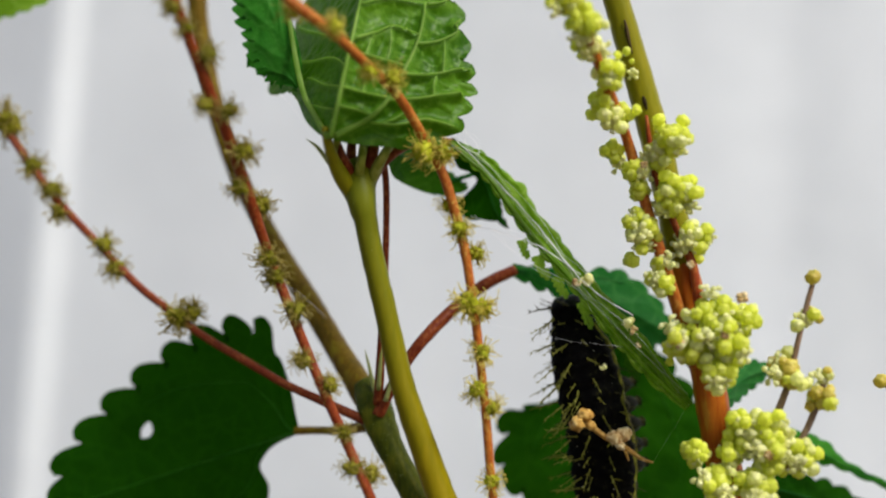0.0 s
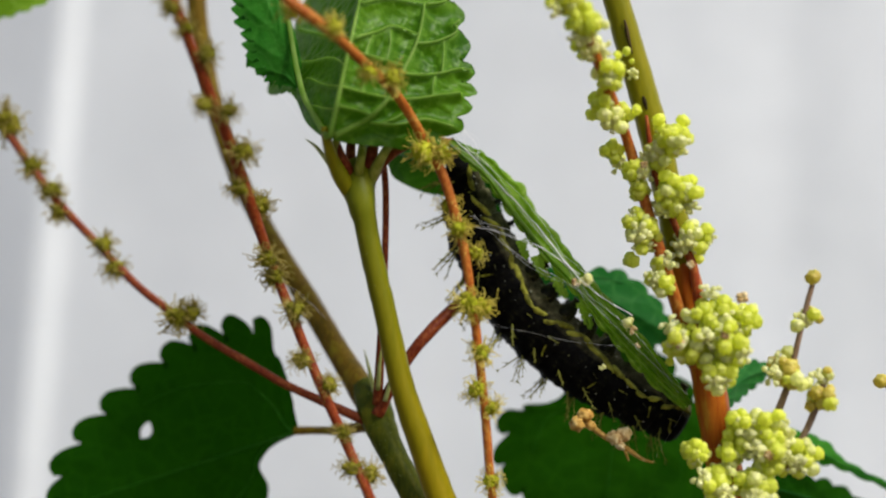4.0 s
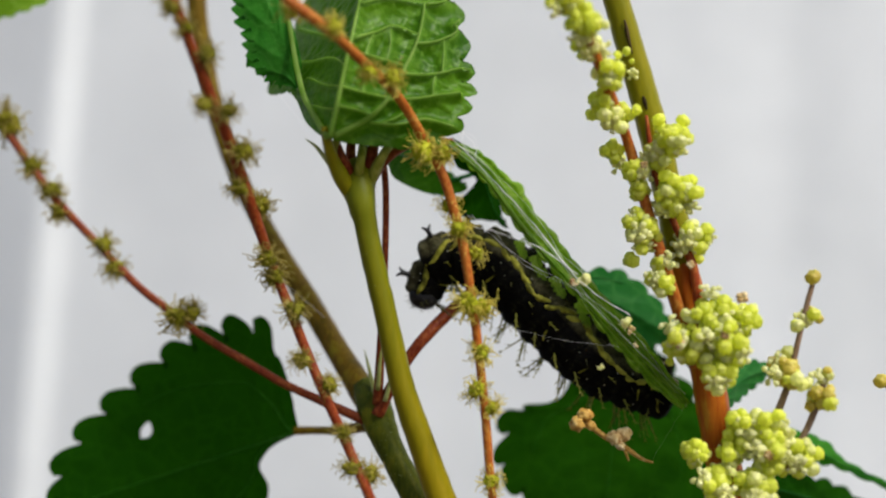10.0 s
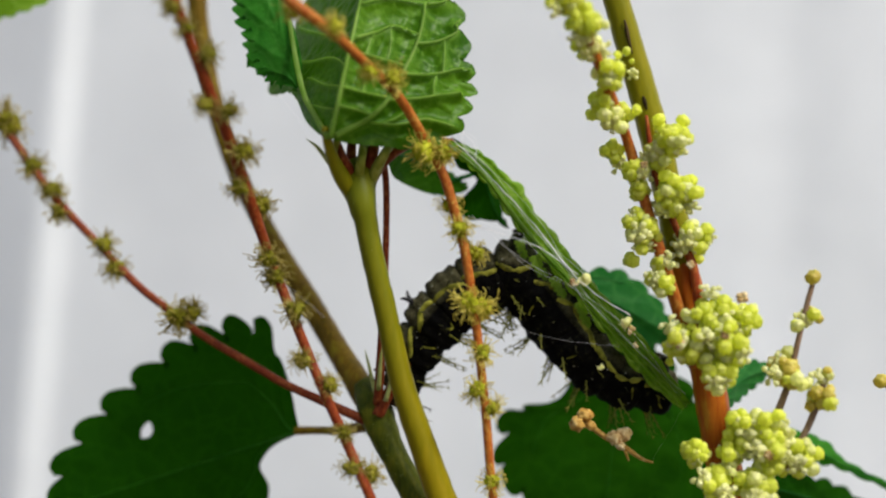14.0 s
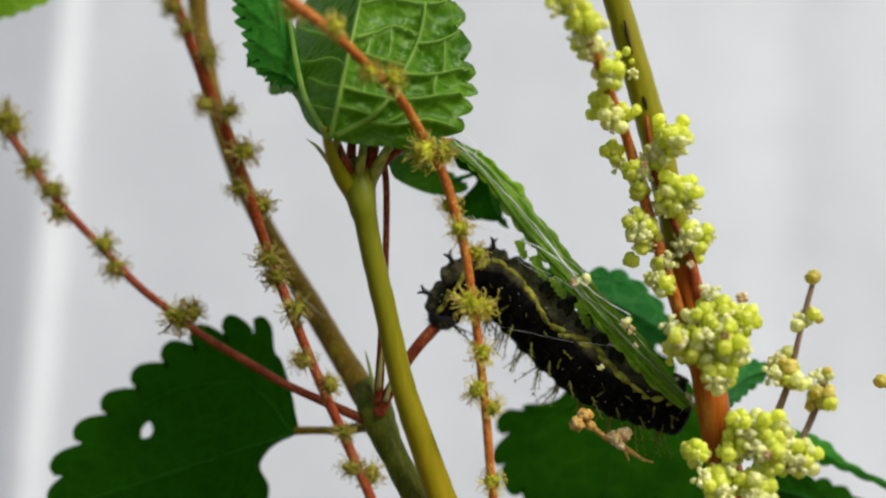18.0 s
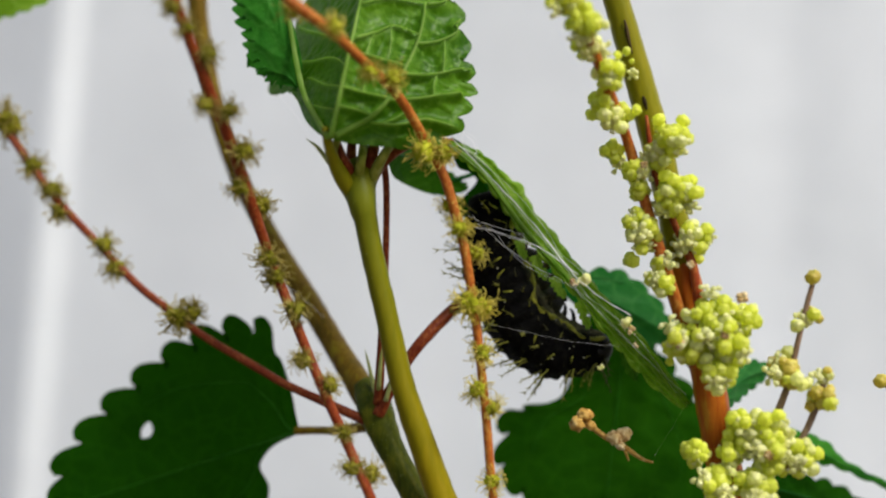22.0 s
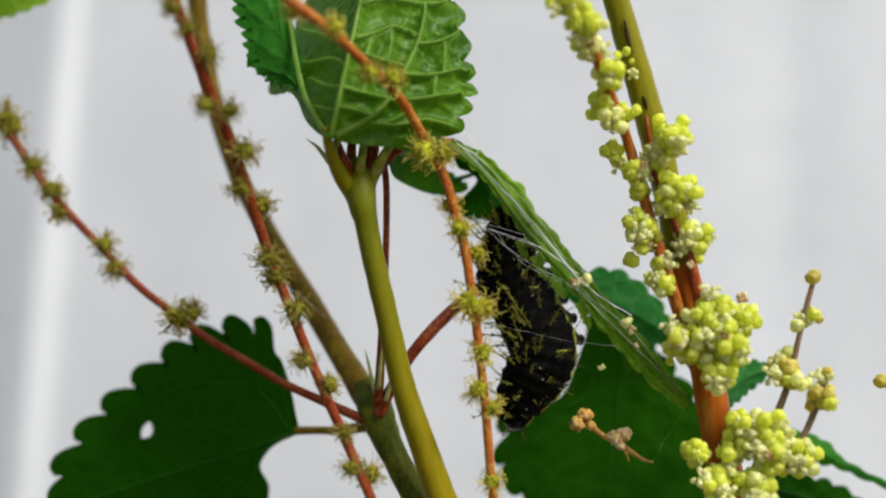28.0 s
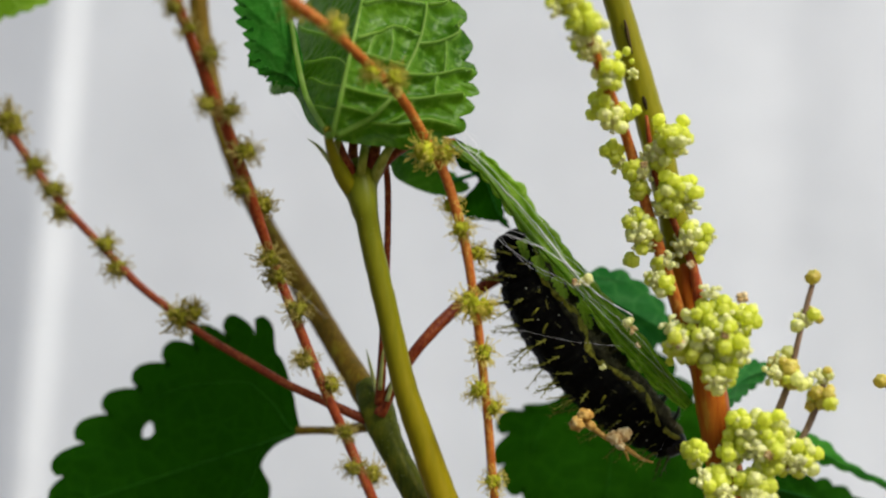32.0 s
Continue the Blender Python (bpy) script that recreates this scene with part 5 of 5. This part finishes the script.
def caterpillar():
    body = new("caterpillar")
    body.location = REST
    tagged(body, "black spiny caterpillar with broken yellow side stripes", "caterpillar")
    rnd = random.Random(21)
    bm = bmesh.new()
    ball(bm, (0, -0.8, 0), 1.4, 1.2, 0.08, 3, 1)
    ball(bm, (0, 0.8, 0), 1.4, 1.2, 0.08, 3, 2)
    ball(bm, (0.9, 0, 0), 1.35, 1.1, 0.1, 3, 4)
    ball(bm, (-0.75, 0, -0.8), 0.6, 0.8, 0.1, 2, 3)
    head = part("head", bm, M_HEAD, body, "glossy black head")
    for side in (-1, 1):
        child("spine", SPINES_DARK[0], head, (-0.2, side * 0.9, 1.0), (-0.4, side * 0.5, 1)).scale = (1.5, 1.5, 1.3)
        for k in range(2):
            child("spine", SPINES_DARK[1], head, (-0.4 * k, side * 1.6, 0.2 - 0.4 * k), (-0.5, side, 0.2)).scale = (0.9, 0.9, 0.8)
    fuzz = bmesh.new()
    for k in range(70):
        d = Vector((rnd.gauss(-0.4, 0.8), rnd.gauss(0, 1), rnd.gauss(0.1, 1))).normalized()
        p = Vector((d.x * 1.2, d.y * 1.9, d.z * 1.5))
        tube(fuzz, [(*p, 0.035), (*(p + d * rnd.uniform(0.4, 0.9)), 0.012)], 3)
    part("head_hair", fuzz, M_SPINE, head, "short dark bristles")
    moving = [head]
    for i, r in enumerate(RADII):
        long = 5.4 if i > 2 else 4.6
        seg = new("segment", segment_mesh(r, long, i * 3.1))
        seg.parent = body
        for side in (-1, 1):
            child("stripe", stripe_mesh(r, long, side, i * 1.3), seg, (0, 0, 0), label="wavy dull sulphur-yellow flank stripe")
            for w, pale in ((72, 1), (40, 1), (8, rnd.random() < 0.5), (-30, 0)):
                if i == 0 and w < 30:
                    continue
                a = radians(w)
                d = Vector((rnd.uniform(-0.1, 0.75), side * math.cos(a), math.sin(a)))
                ob = child("spine", rnd.choice(SPINES_PALE if pale else SPINES_DARK), seg, (0, side * math.cos(a) * r * 0.9, math.sin(a) * r * 0.92), d)
                f = rnd.uniform(0.75, 1.1) * (1.0 if w > 20 else 0.65) * (0.75 if i < 2 else 1.0)
                ob.scale = (f, f, f)
        for k in range(2):
            lean = rnd.uniform(-0.5, 0.5)
            child("spine", rnd.choice(SPINES_PALE), seg, (rnd.uniform(-1, 1), lean * r * 0.8, r * 0.9), (rnd.uniform(-0.2, 1.0), lean, 1))
        for side in (-1, 1):
            if i in (0, 1, 2):
                child("leg", LEG, seg, (0, side * r * 0.45, -r * 0.85), (0, -side * 0.35, 1), "jointed black leg")
            if i in (4, 5, 6, 7, 8, 11):
                child("proleg", PROLEG, seg, (0, side * r * 0.5, -r * 0.8), (0, -side * 0.25, 1))
        moving.append(seg)
    return moving


CREEPERS = caterpillar()


# ---- how the caterpillar creeps: its back line, head first, at each time ----
def posture(points, turned, twist, flat):
    """Poses of head and segments along a line of (x, z) or (x, z, depth) points in millimetres. The belly is towards the
    folded leaf; twist turns the back towards the viewer; flat: the body swings round on the leaf."""
    line = [Vector((p[0], p[2], p[1])) * MM for p in glide([(*p, 0.0)[:3] for p in points], 12)]
    cuts = [0.0]
    for a, b in zip(line, line[1:]):
        cuts.append(cuts[-1] + (b - a).length)
    out = []
    n = len(RADII)
    for i in range(n + 1):
        want = cuts[-1] * (0.0 if i == 0 else (i - 0.35) / (n - 0.35))
        k = next((k for k in range(1, len(cuts)) if cuts[k] >= want), len(cuts) - 1)
        f = (want - cuts[k - 1]) / max(cuts[k] - cuts[k - 1], 1e-9)
        p = line[k - 1].lerp(line[k], f)
        a, b = line[max(k - 5, 0)], line[min(k + 4, len(line) - 1)]
        t = (b - a).normalized()
        if flat:
            back = Vector((-0.75, 0, -0.66))
        else:
            back = Vector((t.z, 0, -t.x)) * (-1 if turned else 1)
        back = (back - t * back.dot(t)).normalized()
        m = Matrix((t, back.cross(t), back)).transposed().to_4x4()
        m = m @ pose(0, 0, 0, twist if turned else -twist)
        m.translation = p + Vector((0, 0.008, 0)) - REST
        out.append(m)
    return out


TIMES = []


def crawl(t, *points, turned=False, twist=0, flat=False):
    TIMES.append((t, posture(points, turned, twist, flat)))


def motions():
    crawl(0.0, (14.2, 613.4), (15.9, 607.0), (17.7, 599.3), (18.7, 588.8), twist=45)
    crawl(0.5, (13.1, 613.4), (17.0, 606.0), (20.8, 599.0), (24.6, 591.4), twist=22)
    crawl(0.7, (11.5, 616.9), (14.7, 609.9), (18.5, 602.2), (21.4, 596.5), twist=8)
    crawl(0.85, (4.8, 621.3), (9.3, 615.0), (14.7, 607.3), (22.1, 600.9), twist=8)
    crawl(1.0, (8.5, 618.1, 5.0), (7.2, 619.4, 3.0), (7.7, 617.5), (9.4, 614.0), (13.2, 609.3), (18.6, 605.5), (24.7, 601.6), twist=8)
    crawl(1.5, (8.7, 616.1, 5.0), (7.2, 618.1, 3.0), (7.7, 615.6), (10.1, 610.5), (15.7, 604.7), (23.2, 600.6), twist=8)
    crawl(2.0, (8.0, 620.1, 5.0), (7.1, 621.7, 3.0), (7.5, 619.1), (8.4, 615.0), (12.6, 609.3), (18.6, 605.0), (25.2, 601.1), twist=8)
    crawl(2.5, (9.3, 617.4, 5.0), (8.2, 619.1, 3.0), (8.5, 616.2), (9.9, 613.4), (13.5, 608.8), (18.9, 605.0), (25.2, 601.1), twist=8)
    crawl(3.0, (11.0, 616.8, 5.0), (9.5, 618.4, 3.0), (9.2, 615.6), (10.3, 612.7), (13.2, 608.6), (18.6, 604.8), (25.2, 601.1), twist=8)
    crawl(3.5, (3.6, 629.0), (4.7, 622.6), (9.6, 613.7), (16.3, 607.0), (24.9, 601.3), twist=8)
    crawl(4.5, (1.7, 629.9), (3.3, 622.6), (8.4, 613.7), (15.4, 607.0), (24.9, 601.3), twist=8)
    crawl(5.5, (0.7, 629.9), (2.0, 622.5), (7.7, 613.7), (14.7, 607.0), (24.9, 601.6), twist=8)
    crawl(6.0, (6.3, 622.7, 4.0), (5.0, 623.3, 2.0), (5.4, 620.7), (6.8, 617.2), (11.0, 611.5), (16.4, 606.5), (25.2, 602.7), twist=8)
    crawl(6.5, (6.3, 623.0, 4.0), (5.2, 623.0, 2.0), (5.9, 620.1), (8.0, 615.0), (12.9, 608.4), (18.6, 605.1), (24.6, 602.8), twist=8)
    crawl(7.0, (7.7, 619.1, 5.0), (6.6, 620.4, 3.0), (7.1, 618.2), (9.4, 614.3), (13.7, 609.3), (18.6, 606.0), (25.2, 603.3), twist=8)
    crawl(7.5, (9.6, 616.8, 5.0), (8.3, 618.1, 3.0), (8.7, 615.9), (11.5, 610.5), (17.0, 605.6), (25.1, 602.8), twist=8)
    crawl(8.0, (2.3, 628.4), (4.7, 622.5), (9.6, 614.6), (16.3, 607.0), (24.6, 601.9), twist=8)
    crawl(8.5, (5.5, 623.9, -5.0), (6.0, 623.5, -2.0), (7.3, 619.7), (11.5, 612.2), (17.6, 606.0), (24.9, 603.2), twist=8)
    crawl(9.0, (7.9, 617.7, -8.0), (8.5, 618.3, -4.0), (10.3, 616.2), (12.6, 611.8), (17.5, 606.9), (23.6, 603.9))
    crawl(9.5, (6.0, 617.5, -8.0), (6.8, 618.3, -5.0), (9.2, 618.2, -1.0), (12.0, 615.0), (16.6, 608.7), (23.6, 604.0))
    crawl(10.0, (-2.2, 614.6), (-0.6, 618.6), (5.0, 618.9), (11.0, 613.4), (17.2, 607.3), (23.6, 603.8))
    crawl(10.5, (-1.2, 613.4), (3.7, 614.0), (7.7, 617.5), (12.8, 613.1), (18.5, 607.3), (23.6, 603.8))
    crawl(11.0, (3.0, 603.8), (4.3, 609.7), (5.8, 613.6), (8.9, 616.8), (13.1, 611.3), (19.5, 607.0), (23.6, 604.1))
    crawl(11.5, (1.8, 604.1), (2.7, 608.9), (5.2, 613.1), (9.1, 617.2), (13.7, 611.2), (19.5, 607.0), (23.6, 604.0))
    crawl(12.0, (-0.6, 604.8), (2.0, 610.4), (5.0, 614.6), (8.4, 616.6), (12.8, 611.0), (19.0, 606.4), (23.6, 604.0))
    crawl(12.5, (-3.1, 608.9), (1.8, 611.8), (5.4, 614.1), (9.7, 617.2), (14.3, 611.2), (19.8, 607.0), (23.6, 603.8))
    crawl(13.0, (-11.4, 609.8), (-6.0, 611.6), (-0.6, 613.8), (4.2, 615.1), (8.7, 615.8), (13.1, 611.7), (17.6, 607.6), (23.3, 603.8))
    crawl(13.5, (-11.7, 612.4), (-5.0, 614.1), (1.8, 616.9), (8.2, 618.5), (12.9, 612.9), (18.6, 606.6), (23.6, 604.1))
    crawl(14.0, (-5.0, 603.6), (-2.7, 609.4), (1.8, 614.5), (8.2, 617.2), (12.8, 612.2), (18.2, 606.3), (23.6, 604.2))
    crawl(14.5, (0.1, 597.1), (-0.6, 603.2), (1.7, 610.5), (7.0, 615.3), (11.8, 612.5), (18.2, 606.4), (22.7, 604.1))
    crawl(15.3, (-2.8, 603.5), (-0.3, 611.1), (4.8, 616.9), (10.6, 613.7), (17.6, 607.6), (22.7, 604.1))
    crawl(16.0, (2.3, 621.3), (4.2, 620.1), (7.4, 615.0), (13.1, 609.2), (22.1, 604.1))
    crawl(16.5, (6.1, 624.5), (5.4, 620.1), (8.4, 614.3), (13.8, 608.9), (22.1, 604.1))
    crawl(17.0, (-3.6, 623.5), (0.5, 621.3), (6.4, 619.1), (11.5, 614.0), (17.7, 607.6), (22.7, 604.6))
    crawl(17.5, (-3.3, 621.0), (0.4, 622.3), (4.7, 619.4), (9.5, 613.8), (16.0, 608.0), (22.7, 604.1))
    crawl(18.0, (-0.1, 612.3), (1.4, 615.3), (5.7, 616.6), (10.8, 612.0), (17.2, 606.1), (25.2, 602.0))
    crawl(18.5, (-4.0, 624.2), (-1.1, 620.6), (4.7, 616.7), (11.1, 611.9), (17.9, 606.4), (26.2, 601.6))
    crawl(19.0, (-3.1, 606.4), (-4.6, 611.2), (-3.4, 615.2), (0.4, 618.1), (5.2, 618.7), (9.4, 614.7), (14.3, 610.4), (19.2, 606.0), (23.8, 603.5))
    crawl(19.5, (-14.0, 617.5), (-7.9, 616.1), (0.8, 616.8), (6.1, 617.8), (10.7, 614.0), (17.7, 607.2), (23.6, 603.8))
    crawl(20.0, (-8.5, 608.5), (-8.5, 613.4), (-3.1, 615.9), (3.7, 617.8), (9.0, 614.3), (17.0, 607.8), (23.6, 604.1))
    crawl(20.5, (-4.1, 608.4), (-3.1, 612.8), (2.7, 616.3), (8.2, 616.3), (14.0, 611.6), (22.1, 605.1))
    crawl(21.0, (-11.1, 607.8), (-9.5, 613.9), (-3.1, 616.6), (4.5, 617.3), (9.9, 614.1), (17.0, 608.7), (22.1, 605.7))
    crawl(21.2, (-2.5, 616.2), (1.0, 618.5), (8.4, 618.7), (12.8, 613.4), (18.9, 608.0), (22.1, 605.7))
    crawl(21.3, (4.5, 620.6), (7.5, 617.6), (11.5, 612.8), (17.0, 607.8), (22.1, 605.2))
    crawl(21.4, (11.0, 613.5, -8.0), (8.4, 617.0, -6.0), (8.0, 618.4, -1.0), (12.0, 612.6), (19.5, 606.4), flat=True)
    crawl(21.5, (16.0, 608.2, -6.0), (11.0, 612.0, -7.0), (7.0, 618.0, -5.0), (7.0, 620.5, 0.0), (10.5, 615.0, 1.0), (15.5, 609.5, 1.0), flat=True)
    crawl(21.6, (17.0, 607.6, -4.0), (11.0, 611.4, -5.0), (6.4, 618.2, -3.0), (5.6, 623.0, 0.0), (8.0, 620.5, 2.0), flat=True)
    crawl(21.73, (16.6, 608.4, -1.0), (9.6, 611.8, -2.0), (6.4, 618.2, -1.0), (5.8, 624.0), flat=True)
    crawl(21.86, (17.0, 608.6), (12.8, 609.2), (9.3, 612.1), (6.2, 618.5), (6.0, 624.0), turned=True, twist=12)
    crawl(22.0, (17.6, 608.5), (12.2, 609.1), (8.8, 612.1), (6.1, 618.2), (5.6, 623.9), turned=True, twist=30)
    crawl(22.5, (17.7, 607.3), (12.8, 608.3), (9.6, 611.1), (6.1, 617.8), (5.6, 623.9), turned=True, twist=30)
    crawl(23.0, (18.2, 606.4), (13.4, 608.0), (9.6, 611.8), (7.1, 618.2), (6.4, 623.9), turned=True, twist=30)
    crawl(23.5, (25.9, 601.6), (18.2, 604.8), (11.4, 610.9), (6.4, 618.7), (5.6, 623.9), turned=True, twist=30)
    crawl(24.0, (20.8, 599.5), (15.7, 604.1), (10.3, 611.0), (6.8, 617.5), (5.4, 623.9), turned=True, twist=30)
    crawl(24.5, (17.3, 607.3), (11.2, 611.5), (6.6, 617.6), (5.0, 623.3), turned=True, twist=30)
    crawl(25.0, (18.7, 605.6), (11.0, 611.1), (7.0, 617.3), (5.6, 623.9), turned=True, twist=30)
    crawl(25.5, (15.0, 607.3), (10.3, 612.1), (6.6, 617.6), (5.6, 623.9), turned=True, twist=30)
    crawl(26.2, (14.4, 608.0), (10.9, 612.4), (6.8, 618.2), (5.6, 623.9), turned=True, twist=30)
    crawl(27.0, (12.8, 608.6), (11.5, 612.7), (7.1, 618.8), (5.6, 623.9), turned=True, twist=60)
    crawl(27.5, (7.7, 608.9), (10.9, 608.6), (11.5, 613.1), (7.5, 619.4), (5.6, 623.9), turned=True, twist=60)
    crawl(28.0, (7.5, 601.9, -3.0), (9.1, 604.8, -4.0), (10.9, 608.6, -4.0), (9.7, 612.4, -2.0), (7.2, 617.5), (7.8, 622.3), turned=True, twist=60)
    crawl(28.5, (-1.2, 605.5, -2.0), (4.2, 605.5, -3.0), (9.5, 607.3, -4.0), (11.9, 611.5, -3.0), (9.0, 616.9), (6.8, 622.3), turned=True, twist=60)
    crawl(29.0, (8.2, 602.0, -3.0), (9.1, 605.3, -4.0), (10.5, 610.4, -3.0), (8.9, 616.7), (7.3, 622.3), turned=True, twist=60)
    crawl(29.5, (-2.5, 604.1, -2.0), (2.0, 604.8, -3.0), (7.4, 606.4, -4.0), (11.0, 610.5, -3.0), (10.3, 616.2), (7.0, 622.3), turned=True, twist=60)
    crawl(30.0, (-1.4, 609.0, -2.0), (2.9, 609.6, -3.0), (7.2, 609.4, -4.0), (11.4, 610.2, -4.0), (10.9, 613.9, -2.0), (7.3, 619.1), (5.4, 625.0), turned=True, twist=60)
    crawl(30.2, (2.9, 597.1), (5.0, 600.6), (8.7, 605.4), (11.5, 611.1), (9.3, 617.2), (5.6, 625.2), turned=True, twist=60)
    crawl(30.4, (5.5, 598.4), (8.0, 604.1), (9.6, 610.5), (8.4, 616.9), (5.4, 624.5), turned=True, twist=60)
    crawl(30.5, (23.3, 603.5), (13.8, 604.1), (8.7, 609.2), (6.6, 616.9), (5.6, 624.2), turned=True, twist=30)
    crawl(30.7, (27.9, 594.9), (21.1, 601.3), (15.3, 607.1), (9.5, 614.8), (6.8, 622.3), turned=True, twist=12)
    crawl(31.0, (27.9, 594.9), (23.0, 600.3), (16.3, 607.1), (10.5, 614.8), (7.7, 620.4), turned=True, twist=12)
    crawl(31.5, (25.9, 598.4), (21.1, 602.2), (15.3, 608.0), (10.5, 614.8), (8.2, 620.4), turned=True, twist=12)
    crawl(32.0, (25.6, 598.1), (20.8, 602.2), (15.7, 607.3), (10.9, 614.0), (8.7, 619.7), turned=True, twist=12)
    # the nettle trembles a little as the caterpillar pulls at it; the folded leaf and its silk give way further
    def nudge(table):
        return [(t, pose(0, 0, 0, 0, math.degrees(mm / 620), 0)) for t, mm in table]

    walk(NETTLE, nudge(((0.0, 0.07), (1.0, 0.0), (9.0, 0.0), (12.0, 0.05), (18.0, 0.08), (30.2, 0.09), (31.0, 0.24), (32.0, 0.24))))
    for ob in SWAYING:
        own = ob.parent is None
        walk(ob, nudge(((0.0, 0.07 if own else 0.0), (1.0, 0.0), (7.8, 0.0), (9.0, -0.21), (18.0, -0.2 if own else -0.28), (25.0, -0.19 if own else -0.28),
                        (26.0, -0.11 if own else -0.2), (30.2, -0.1 if own else -0.19), (31.0, 0.03 if own else -0.21), (32.0, 0.03 if own else -0.21))))
    for i, ob in enumerate(CREEPERS):
        walk(ob, [(t, ms[i]) for t, ms in TIMES])


motions()
